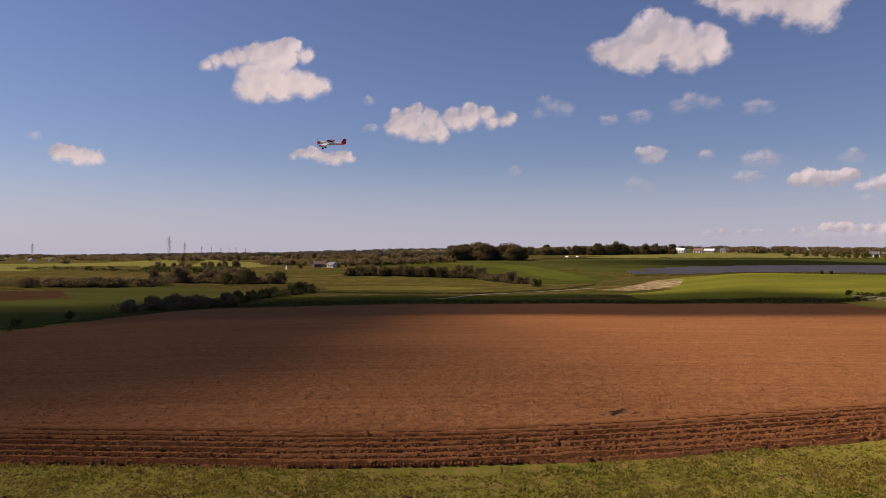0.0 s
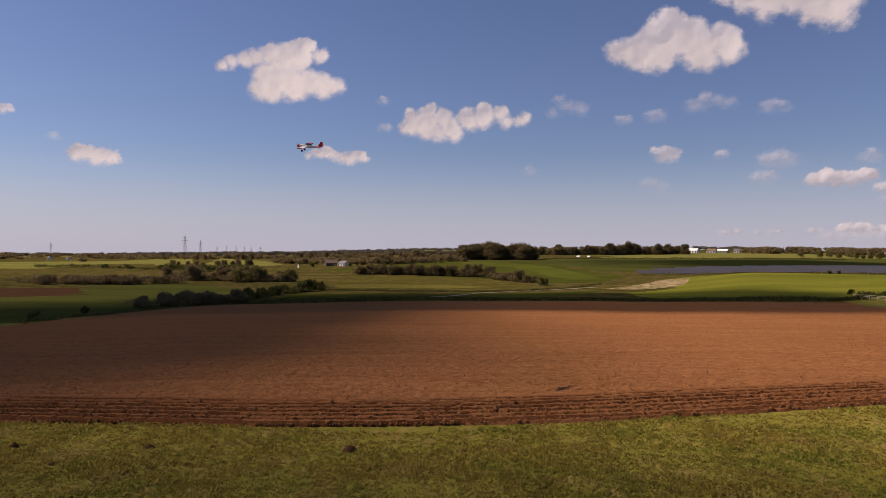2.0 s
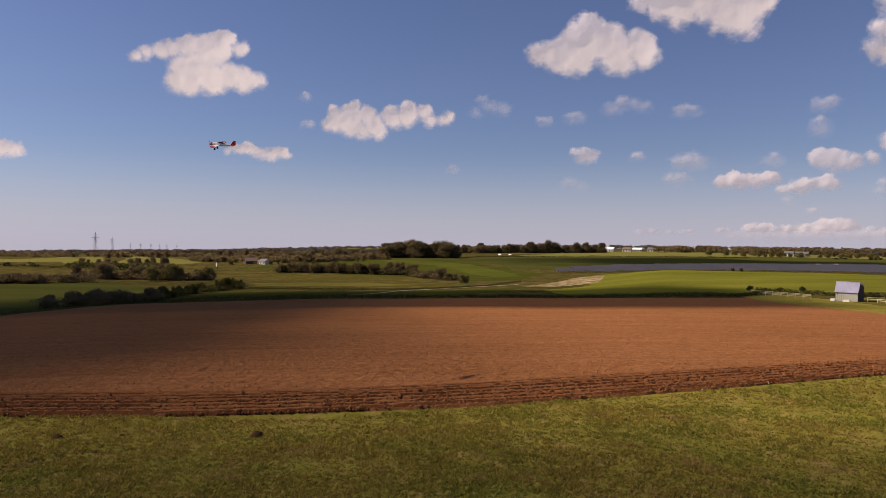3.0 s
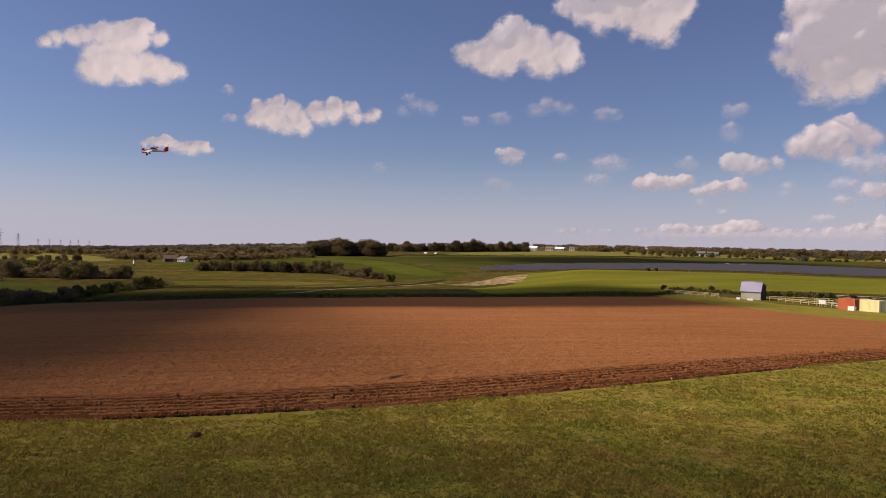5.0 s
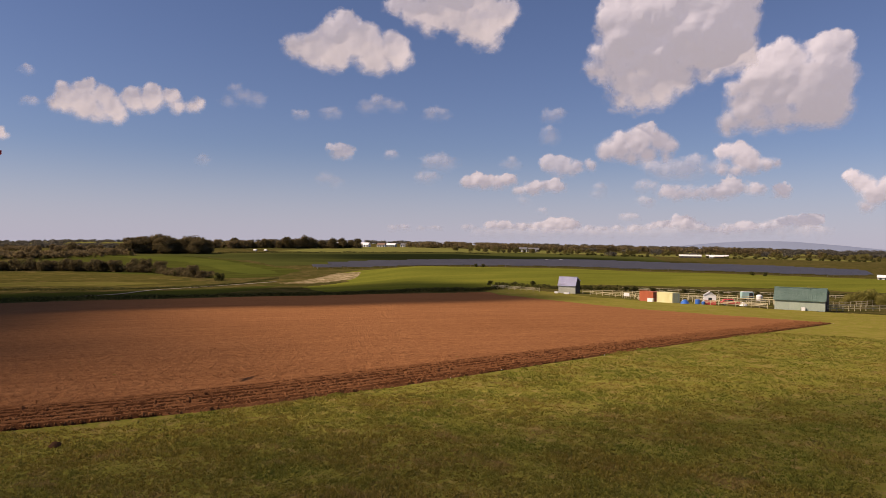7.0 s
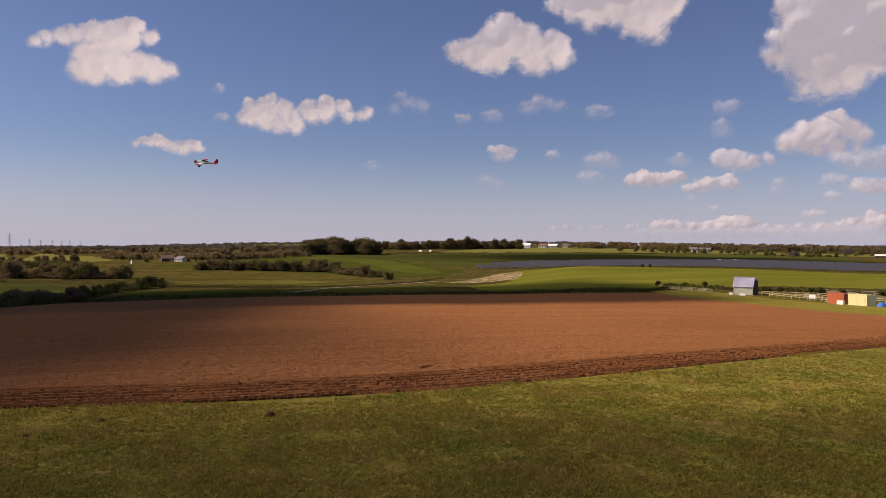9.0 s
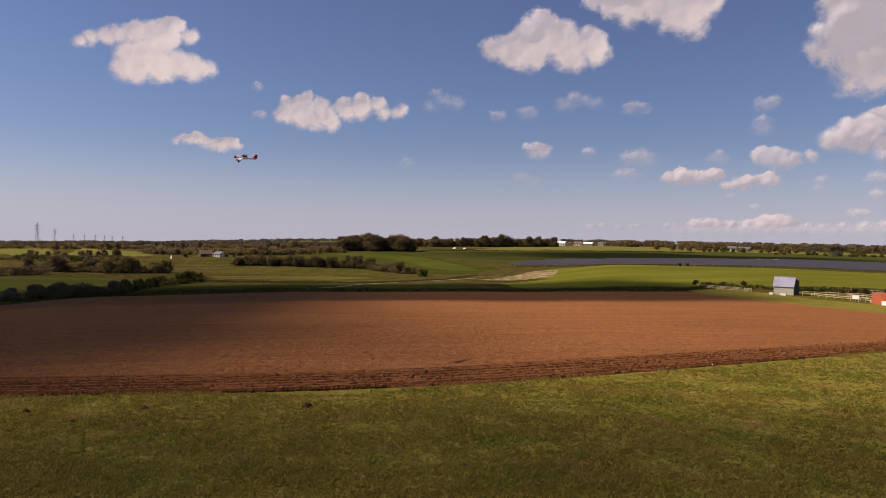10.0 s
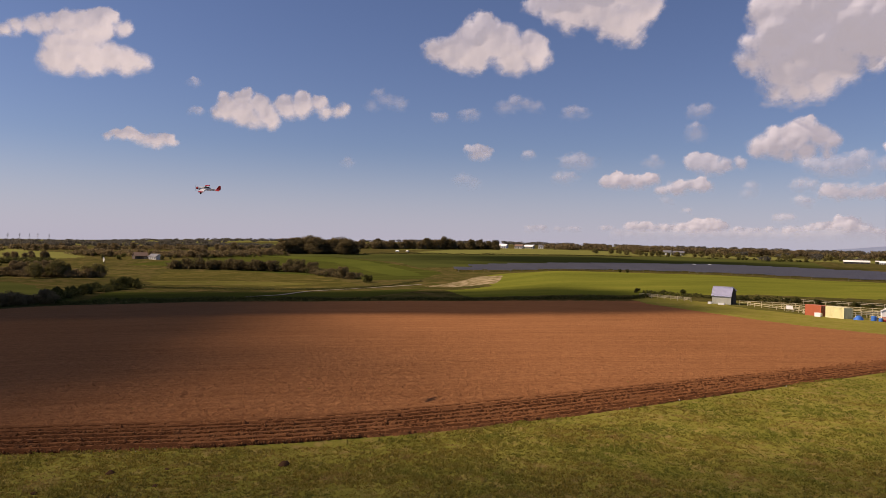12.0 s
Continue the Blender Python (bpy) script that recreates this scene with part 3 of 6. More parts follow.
sky_cloud(40.8, 14.7, 1, (-0.98, 3.56, 2.91), (2.67, 3.02, 2.46), (-0.42, 0.93, 2.53), (2.72, 0.79, 2.14), (4.38, 1.69, 2.21), (4.99, -0.10, 1.66), (3.43, -0.41, 1.43), (0.34, -1.44, 1.84), (-2.60, -0.04, 1.30), (-1.85, -1.67, 1.49), (-3.83, -0.91, 0.83), (-4.57, -0.66, 0.61), (-2.84, 1.90, 1.03), (-3.58, 2.55, 0.66), (-2.52, -3.12, 0.83), (-1.11, -3.10, 1.10), (0.03, -2.77, 1.12), (-4.05, 0.48, 0.53), (5.48, 3.04, 1.04), (3.12, -1.82, 0.58), (1.20, -1.91, 1.10))
sky_cloud(49.5, 11.6, 1, (-1.00, 1.78, 1.29), (0.43, 2.03, 1.04), (-0.24, 0.23, 1.85), (1.38, 0.18, 1.59), (-1.69, 0.72, 1.08), (-2.71, 0.15, 0.72), (-2.18, -1.23, 1.31), (-3.37, -2.15, 0.96), (-1.32, -2.17, 0.94), (0.14, -1.87, 1.14), (1.72, -1.72, 1.24), (2.81, 0.44, 1.73), (2.82, -1.41, 1.57), (2.80, 2.26, 1.37), (0.42, 2.76, 0.48))
sky_cloud(39.7, 8.0, 1, (-2.50, -0.33, 0.86), (-1.58, -0.37, 0.93), (-1.42, 0.56, 0.61), (-0.33, 0.18, 1.07), (0.29, 0.78, 0.84), (0.65, 1.27, 0.45), (1.20, 0.33, 0.83), (2.09, -0.12, 0.65), (0.51, -0.72, 0.76), (-0.67, -0.81, 0.61), (1.76, -0.78, 0.52))
sky_cloud(43.0, 6.3, 0.6, (-2.44, 0.08, 0.53), (-1.37, -0.16, 0.67), (-0.14, -0.15, 0.78), (0.73, 0.46, 0.45), (1.09, -0.23, 0.45), (2.12, -0.00, 0.45))
sky_cloud(47.1, 6.6, 1, (-1.49, 0.76, 0.70), (-0.51, 0.90, 0.66), (0.01, 0.29, 0.94), (0.53, -0.26, 0.74), (-0.49, -0.67, 0.59), (1.43, -0.29, 0.51), (1.99, -0.23, 0.38), (-1.47, -0.50, 0.53))
sky_cloud(34.3, 6.5, 0.8, (-1.63, 0.26, 0.72), (-0.63, 0.03, 0.93), (0.51, -0.09, 0.56), (1.60, 0.04, 0.48), (0.14, -0.24, 0.48))
sky_cloud(28.1, 5.3, 1, (-1.95, -0.11, 0.38), (-1.13, 0.01, 0.59), (-0.33, -0.04, 0.54), (0.48, -0.09, 0.46), (1.27, 0.11, 0.49), (1.66, 0.11, 0.37))
sky_cloud(31.9, 4.8, 0.9, (-0.38, -0.03, 0.49), (0.20, 0.22, 0.40), (-1.54, -0.22, 0.33), (1.15, 0.20, 0.48), (1.53, 0.02, 0.46), (-0.96, -0.19, 0.37))
sky_cloud(44.8, 4.5, 0.9, (-3.08, -0.07, 0.56), (-2.27, -0.14, 0.50), (-1.15, -0.20, 0.45), (-0.27, -0.18, 0.45), (1.31, 0.26, 0.72), (1.84, 0.39, 0.37), (0.58, -0.04, 0.60), (3.04, -0.02, 0.48))
sky_cloud(49.7, 4.4, 0.9, (-0.17, -0.09, 0.44), (0.17, 0.09, 0.36))
sky_cloud(19.4, 11.2, 0.45, (-1.20, -0.23, 0.43), (-0.38, 0.28, 0.42), (0.47, 0.06, 0.42), (1.10, -0.12, 0.34))
sky_cloud(23.7, 10.6, 0.45, (-0.41, 0.03, 0.42), (0.41, -0.03, 0.42))
sky_cloud(32.7, 9.0, 0.45, (-0.05, -0.29, 0.47), (0.05, 0.29, 0.31))
sky_cloud(33.1, 10.5, 0.45, (-0.37, -0.04, 0.47), (0.37, 0.04, 0.42))
sky_cloud(16.2, 7.5, 0.75, (-0.10, -0.03, 0.56), (0.55, -0.20, 0.43), (-0.45, 0.23, 0.39))
sky_cloud(23.9, 6.8, 0.5, (-0.07, 0.06, 0.59), (0.76, 0.01, 0.51), (-0.69, -0.07, 0.43))
sky_cloud(23.1, 5.6, 0.5, (-0.31, -0.09, 0.47), (0.31, 0.09, 0.38))
sky_cloud(29.7, 6.8, 0.45, (-0.11, -0.15, 0.41), (0.11, 0.15, 0.33))
sky_cloud(20.2, 7.3, 0.5, (-0.17, 0.00, 0.34), (0.17, -0.00, 0.26))
sky_cloud(12.9, 10.2, 0.5, (0.22, -0.04, 0.34), (-0.22, 0.04, 0.26))
sky_cloud(15.4, 10.4, 0.4, (-0.25, -0.07, 0.39), (0.25, 0.07, 0.34))
sky_cloud(8.5, 11.3, 0.35, (-0.40, 0.56, 0.34), (0.27, 0.02, 0.43), (1.14, -0.14, 0.43), (-1.01, -0.44, 0.34))
sky_cloud(5.8, 6.4, 0.4, (0.00, 0.00, 0.35))
sky_cloud(-6.0, 11.8, 0.5, (0.00, 0.00, 0.29))
sky_cloud(-5.8, 9.7, 0.5, (0.17, 0.03, 0.29), (-0.17, -0.03, 0.21))
sky_cloud(40.1, 3.8, 0.6, (0.18, -0.08, 0.34), (-0.18, 0.08, 0.31))
sky_cloud(39.0, 2.5, 0.6, (-0.22, 0.00, 0.31), (0.22, -0.00, 0.23))
sky_cloud(32.3, 3.0, 0.5, (0.00, 0.00, 0.24))
sky_cloud(30.7, 3.8, 0.4, (0.00, 0.00, 0.33))
sky_cloud(36.6, 4.6, 0.35, (-0.09, -0.27, 0.36), (0.09, 0.27, 0.32))
sky_cloud(40.2, 4.9, 0.55, (-0.36, 0.05, 0.35), (0.36, -0.05, 0.38))
sky_cloud(15.4, 5.2, 0.3, (-0.33, 0.09, 0.53), (0.33, -0.09, 0.44))
sky_cloud(20.9, 1.5, 0.7, (-0.42, -0.02, 0.26), (0.42, 0.02, 0.22))
sky_cloud(23.4, 1.5, 0.6, (-0.73, -0.02, 0.17), (0.11, 0.03, 0.17), (0.61, -0.01, 0.17))
sky_cloud(26.5, 1.6, 0.7, (-0.31, 0.04, 0.21), (0.31, -0.04, 0.17))
sky_cloud(29.4, 1.7, 0.9, (-1.24, 0.02, 0.33), (-0.44, 0.11, 0.37), (0.35, -0.06, 0.29), (1.34, -0.06, 0.29))
sky_cloud(33.2, 1.8, 1, (-1.41, -0.11, 0.32), (-0.45, 0.06, 0.40), (0.55, 0.10, 0.52), (1.31, -0.05, 0.32))
sky_cloud(36.9, 1.6, 0.7, (-1.13, -0.01, 0.24), (0.01, -0.01, 0.24), (1.12, 0.03, 0.20))
sky_cloud(40.5, 1.8, 0.8, (-1.03, -0.15, 0.31), (0.15, 0.02, 0.27), (0.88, 0.14, 0.30))
sky_cloud(43.1, 2.0, 0.9, (-0.82, 0.01, 0.33), (-0.17, 0.27, 0.44), (0.10, -0.08, 0.39), (0.89, -0.20, 0.30))
sky_cloud(46.1, 1.7, 0.8, (-1.24, -0.10, 0.26), (0.01, -0.03, 0.34), (1.23, 0.13, 0.38))
sky_cloud(50.1, 2.1, 0.8, (-1.54, -0.26, 0.31), (-0.44, -0.06, 0.33), (0.65, 0.16, 0.36), (1.33, 0.16, 0.49))
sky_cloud(31.6, 1.2, 0.4, (-4.42, -0.02, 0.34), (-3.53, -0.02, 0.33), (-2.64, -0.01, 0.33), (-1.77, -0.01, 0.33), (-0.91, -0.01, 0.33), (-0.05, -0.00, 0.33), (0.80, 0.00, 0.32), (1.64, 0.00, 0.35), (2.72, 0.02, 0.32), (3.63, 0.02, 0.36), (4.54, 0.03, 0.32))
sky_cloud(44.4, 1.4, 0.45, (-7.87, -0.07, 0.36), (-6.97, -0.06, 0.35), (-6.08, -0.06, 0.35), (-5.20, -0.06, 0.35), (-4.23, -0.06, 0.35), (-3.37, -0.06, 0.35), (-2.52, -0.06, 0.34), (-1.50, -0.03, 0.39), (-0.48, -0.01, 0.34), (0.36, -0.01, 0.34), (1.29, -0.01, 0.40), (2.41, 0.02, 0.34), (3.41, 0.05, 0.33), (4.28, 0.06, 0.34), (5.18, 0.06, 0.33), (6.24, 0.09, 0.33), (7.06, 0.09, 0.37), (7.97, 0.10, 0.32))
sky_cloud(55.1, 4.3, 1, (-1.11, 0.91, 0.58), (-0.34, 0.39, 0.79), (0.33, -0.40, 0.78), (-0.15, -1.05, 0.46), (1.27, 0.15, 0.98))
sky_cloud(-32.6, 9.4, 0.8, (-0.18, -0.06, 0.32), (0.18, 0.06, 0.25))
sky_cloud(-29.8, 7.9, 0.45, (0.14, -0.01, 0.23), (-0.14, 0.01, 0.15))


# ---- unseen clouds towards the sun, added so that their shadows lie on the fields ----
def shade_cloud(x, y, rx, ry, seed, veil=0.85, sharp=0.6, base=650.0):
    """An unseen cumulus sheet, added to shade the ground; x, y: where its shadow falls."""
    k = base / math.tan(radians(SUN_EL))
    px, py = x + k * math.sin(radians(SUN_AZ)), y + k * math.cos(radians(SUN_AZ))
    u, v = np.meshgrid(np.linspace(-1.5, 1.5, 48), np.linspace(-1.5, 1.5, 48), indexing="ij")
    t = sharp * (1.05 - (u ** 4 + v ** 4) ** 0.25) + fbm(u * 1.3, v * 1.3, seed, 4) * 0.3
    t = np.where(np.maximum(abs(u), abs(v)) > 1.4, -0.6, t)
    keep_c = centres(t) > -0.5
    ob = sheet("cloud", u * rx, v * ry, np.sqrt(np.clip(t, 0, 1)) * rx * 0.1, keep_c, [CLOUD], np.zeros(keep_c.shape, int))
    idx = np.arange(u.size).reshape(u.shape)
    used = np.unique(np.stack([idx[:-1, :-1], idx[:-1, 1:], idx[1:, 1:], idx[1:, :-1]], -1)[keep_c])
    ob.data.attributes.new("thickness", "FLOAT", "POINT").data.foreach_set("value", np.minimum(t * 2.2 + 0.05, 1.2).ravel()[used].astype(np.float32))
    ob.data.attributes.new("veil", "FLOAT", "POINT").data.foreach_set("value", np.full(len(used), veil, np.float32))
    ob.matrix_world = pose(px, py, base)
    return tagged(ob, "unseen cumulus cloud placed to shade the fields", "cloud", "clouds in the sky")


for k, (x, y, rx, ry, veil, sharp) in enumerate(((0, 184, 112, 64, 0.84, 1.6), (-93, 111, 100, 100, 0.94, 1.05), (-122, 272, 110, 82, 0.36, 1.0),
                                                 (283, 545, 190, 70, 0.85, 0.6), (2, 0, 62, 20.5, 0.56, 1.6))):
    shade_cloud(x, y, rx, ry, 700 + 9 * k, veil, sharp)


# ---- trees and hedges ----
OAKS = [make_tree(s, 14, w, 0.4, 0.44, LEAF_DARK, 5200, 24, "oak_tree") for s, w in ((1, 12), (2, 13.5), (3, 10.5))]
ASHES = [make_tree(s, 12, w, 0.6, 0.36, LEAF_BROWN, 4000, 20, "budding_tree") for s, w in ((4, 9), (5, 10.5), (6, 8))]
THORNS = [make_tree(s, 5, w, 0.3, 0.3, LEAF_HEDGE, 1300, 12, "thorn_bush") for s, w in ((7, 5.5), (8, 6.5), (9, 4.6))]
SALLOWS = [make_tree(s, 5, w, 0.3, 0.26, LEAF_BROWN, 1500, 12, "sallow_bush") for s, w in ((10, 5.5), (11, 6.5), (12, 5.0))]
WILLOWS = [make_tree(s, 7, w, 0.5, 0.24, LEAF_FRESH, 3200, 16, "willow_tree") for s, w in ((13, 7), (14, 8))]
rt = random.Random(5)


def stand(protos, line, count, size, spread, label, category, group, squash=(0.85, 1.15), vary=(0.7, 0.85, 1.0, 1.0, 1.12)):
    """Trees planted along a line of ground points, unevenly."""
    for k in range(count):
        s = (k + rt.uniform(-0.3, 0.3) + 0.5) / count * (len(line) - 1)
        i = min(max(int(s), 0), len(line) - 2)
        f = s - i
        x = line[i][0] + (line[i + 1][0] - line[i][0]) * f + rt.gauss(0, spread)
        y = line[i][1] + (line[i + 1][1] - line[i][1]) * f + rt.gauss(0, spread)
        ob = plant(rt.choice(protos), x, y, rt.uniform(*size) * rt.choice(vary), rt.uniform(0, 360), rt.uniform(*squash))
        tagged(ob, label, category, group)


stand(OAKS, [(10, 600), (24, 606), (46, 606), (66, 600)], 46, (1.1, 1.35), 4, "dark broadleaf tree in a hilltop clump", "tree", "trees of the hilltop clump", (0.6, 0.8), (0.9, 1.0, 1.1))
stand(OAKS + ASHES, [(-40, 575), (-18, 586), (8, 598)], 14, (0.4, 0.6), 4, "small dark tree beside the hilltop clump", "tree", "trees of the hilltop clump")
stand(ASHES + OAKS[:1], [(88, 870), (150, 900), (222, 930)], 48, (0.9, 1.1), 7, "brown budding tree at the edge of a wood", "tree", "trees of the far wood")
stand(OAKS, [(205, 930), (300, 960)], 30, (0.85, 1.05), 7, "dark tree at the edge of a far wood", "tree", "trees of the far wood")
DUSKY = [make_tree(s_, 8, w_, 0.3, 0.28, LEAF_DARK, 3200, 18, "hedgerow_tree") for s_, w_ in ((21, 8.5), (22, 7.5), (23, 9.5))]
stand(DUSKY, [(-58, 437), (-29, 436), (-8, 428), (21, 414)], 34, (0.72, 1.0), 2.0, "dark brown leafless tree in a field hedgerow", "tree", "hedgerow on the pasture slope", (0.8, 1.1))
stand(DUSKY + THORNS, [(20, 412), (27, 375), (37, 338)], 15, (0.55, 0.8), 2, "dark thorn bush in a field hedgerow", "bush", "hedgerow on the pasture slope")
tagged(plant(THORNS[1], 40, 304, 0.75, 40), "single rounded dark thorn bush in pasture", "bush")
stand(SALLOWS, [(-80, 190), (-68, 192), (-60, 200)], 20, (0.7, 1.0), 2.5, "grey-brown leafless bush beside the tilled field", "bush", "bushes at the field corner", (0.8, 1.1))
stand(THORNS, [(-62, 205), (-62, 234), (-57, 262), (-52, 284)], 20, (0.55, 0.85), 1.5, "dark rounded bush in a low hedgerow", "bush", "bushes at the field corner")
stand(SALLOWS, [(-182, 305), (-156, 309), (-143, 314), (-128, 330)], 30, (0.7, 1.0), 4, "brown budding tree in a copse", "tree", "copse in the valley", (0.8, 1.1))
stand(ASHES, [(-140, 352), (-124, 358), (-108, 356)], 16, (0.5, 0.68), 5, "bare brown tree in a copse", "tree", "copse in the valley")
stand(SALLOWS + WILLOWS[:1], [(-112, 354), (-95, 350), (-76, 358)], 22, (0.9, 1.2), 3, "light brown budding tree in a copse", "tree", "copse in the valley")
stand(THORNS, [(-215, 425), (-200, 440), (-170, 455), (-150, 470)], 14, (0.5, 0.9), 4, "dark clipped hedge bush between far fields", "bush", "far hedgerows", (0.6, 0.9))
stand(ASHES, [(-195, 480), (-165, 500), (-145, 505)], 18, (0.4, 0.55), 7, "brown tree in a small wood", "tree", "far hedgerows")
stand(ASHES + WILLOWS + THORNS, [(-135, 560), (-95, 545), (-58, 520), (-35, 535), (-5, 560)], 40, (0.4, 0.62), 9, "budding tree in a mixed hedgerow", "tree", "far hedgerows")
stand(THORNS + ASHES, [(-260, 620), (-190, 660), (-120, 690), (-60, 680), (-10, 650)], 40, (0.4, 0.6), 16, "tree in a distant hedgerow", "tree", "far hedgerows")
for x, y in ((203, 341), (208, 341)):
    tagged(plant(THORNS[2], x * 0.86, y * 0.97, 0.42, 30, 1.1), "small dark bush on the crest of a bright pasture", "bush")
GOAT_WILLOWS = [make_tree(s, 6, w, 0.2, 0.22, LEAF_WILLOW, 3000, 16, "willow_tree") for s, w in ((31, 8), (32, 9.5))]
stand(GOAT_WILLOWS, [(166, 124), (182, 114), (200, 104)], 16, (0.5, 0.7), 3, "yellow-green budding willow behind the paddock", "tree", "willows behind the paddock")
stand(THORNS, [(137, 186), (150, 176), (165, 162), (185, 145)], 20, (0.3, 0.42), 1.2, "dark low bush in the paddock hedge", "bush", "paddock hedge", (0.7, 1.0))
for x, y, s in ((-83, 160, 0.42), (-69, 116, 0.36), (120, 212, 0.35), (128, 209, 0.3), (133, 205, 0.4), (136, 190, 0.35), (300, 262, 0.5), (305, 258, 0.4)):
    tagged(plant(rt.choice(THORNS), x, y, s, rt.uniform(0, 360)), "small dark bush at the edge of a field", "bush")
stand(WILLOWS, [(390, 800), (520, 740), (700, 640), (840, 520)], 70, (0.8, 1.15), 16, "light brown budding tree in a broad wood", "tree", "trees of the eastern wood")
stand(ASHES + WILLOWS, [(440, 860), (640, 780), (860, 640)], 60, (0.5, 0.75), 18, "light brown budding tree in a broad wood", "tree", "trees of the eastern wood")


def crowns_stuff(name, places, leaf, n, material, label):
    """Far woods: hundreds of crowns that nobody could count, as one mesh."""
    rng = np.random.RandomState(len(places))
    cs, ns, ss = [], [], []
    for x, y, h, w in places:
        c, nor = crown_points(rng, n, h, w, h * 0.1, 9)
        cs.append(c + np.array((x, y, at(x, y))))
        ns.append(nor)
        ss.append(rng.uniform(0.6, 1.2, n) * leaf)
    ob = new(name, quads_mesh(name, np.concatenate(cs), np.concatenate(ns), np.concatenate(ss), material, 3))
    return tagged(ob, label, "wood", kind="stuff")


def belt(a0, a1, r, dr, count, h):
    out = []
    for k in range(count):
        a, d = radians(rt.uniform(a0, a1)), r + rt.gauss(0, dr)
        hh = rt.uniform(*h)
        out.append((d * math.sin(a), d * math.cos(a), hh, hh * rt.uniform(1.6, 4.0)))
    return out


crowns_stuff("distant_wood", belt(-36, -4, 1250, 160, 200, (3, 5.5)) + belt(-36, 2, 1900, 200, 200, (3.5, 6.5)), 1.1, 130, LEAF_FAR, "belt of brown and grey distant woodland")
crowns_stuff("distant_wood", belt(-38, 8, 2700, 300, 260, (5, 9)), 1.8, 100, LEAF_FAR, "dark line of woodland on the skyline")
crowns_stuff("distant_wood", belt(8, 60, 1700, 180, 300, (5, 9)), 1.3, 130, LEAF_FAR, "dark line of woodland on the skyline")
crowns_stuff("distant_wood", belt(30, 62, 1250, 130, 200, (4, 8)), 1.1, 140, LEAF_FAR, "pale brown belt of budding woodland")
crowns_stuff("distant_wood", belt(-36, -16, 800, 60, 80, (2.5, 5)), 0.9, 160, LEAF_BROWN, "brown belt of trees between far fields")


def thicket(points, count, spread, h, leaf, n_, material, label):
    out = []
    for k in range(count):
        i = rt.randrange(len(points) - 1)
        f = rt.random()
        x = points[i][0] + (points[i + 1][0] - points[i][0]) * f + rt.gauss(0, spread)
        y = points[i][1] + (points[i + 1][1] - points[i][1]) * f + rt.gauss(0, spread * 0.6)
        hh = rt.uniform(*h)
        out.append((x, y, hh, hh * rt.uniform(1.5, 3.2)))
    return crowns_stuff("mixed_thicket", out, leaf, n_, material, label)


thicket([(-330, 640), (-250, 660), (-160, 690), (-90, 690), (-20, 670)], 120, 12, (2.5, 5), 0.6, 160, LEAF_BROWN, "brown mixed thicket between far fields")
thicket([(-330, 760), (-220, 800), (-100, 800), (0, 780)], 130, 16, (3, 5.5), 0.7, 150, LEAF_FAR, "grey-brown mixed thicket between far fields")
thicket([(-60, 437), (-29, 436), (-8, 428), (21, 414)], 70, 1.6, (2.5, 4.6), 0.42, 170, LEAF_DARK, "dark brown undergrowth of a field hedgerow")
thicket([(20, 412), (27, 375), (38, 336)], 34, 1.4, (2.2, 3.8), 0.4, 170, LEAF_DARK, "dark brown undergrowth of a field hedgerow")
thicket([(-84, 188), (-68, 192), (-60, 203)], 34, 1.6, (1.6, 3.0), 0.24, 260, LEAF_BROWN, "grey-brown leafless scrub at a field corner")
thicket([(-62, 205), (-62, 234), (-57, 262), (-52, 284)], 36, 1.2, (1.4, 2.6), 0.26, 200, LEAF_HEDGE, "dark low scrub along a ditch")
thicket([(-186, 304), (-156, 309), (-143, 314), (-126, 330)], 60, 3.0, (2.5, 4.5), 0.34, 200, LEAF_BROWN, "brown scrub under a valley copse")
thicket([(-142, 352), (-124, 358), (-95, 350), (-76, 358)], 70, 3.0, (2.5, 5.0), 0.36, 200, LEAF_BROWN, "brown scrub under a valley copse")
thicket([(8, 598), (24, 604), (46, 604), (68, 598)], 50, 4.0, (4, 7.5), 0.55, 200, LEAF_DARK, "dark undergrowth of a hilltop clump")
thicket([(-140, 575), (-95, 560), (-58, 535), (-30, 545), (-2, 575)], 110, 7, (3, 5.5), 0.7, 110, LEAF_BROWN, "brown mixed thicket along a valley hedgerow")
thicket([(-190, 455), (-160, 470), (-130, 480)], 40, 4, (2.5, 4.5), 0.6, 110, LEAF_HEDGE, "dark thicket along a valley hedgerow")
thicket([(88, 885), (160, 915), (240, 950), (310, 975)], 110, 8, (6, 9), 1.1, 110, LEAF_DARK, "dark undergrowth at the edge of a far wood")
thicket([(420, 1010), (560, 960), (700, 860), (860, 720)], 220, 18, (7, 11), 1.4, 90, LEAF_BROWN, "pale brown belt of budding woodland")
thicket([(460, 700), (560, 650), (680, 560), (780, 480)], 60, 8, (1.5, 3), 0.7, 60, LEAF_HEDGE, "low dark hedge between far fields")


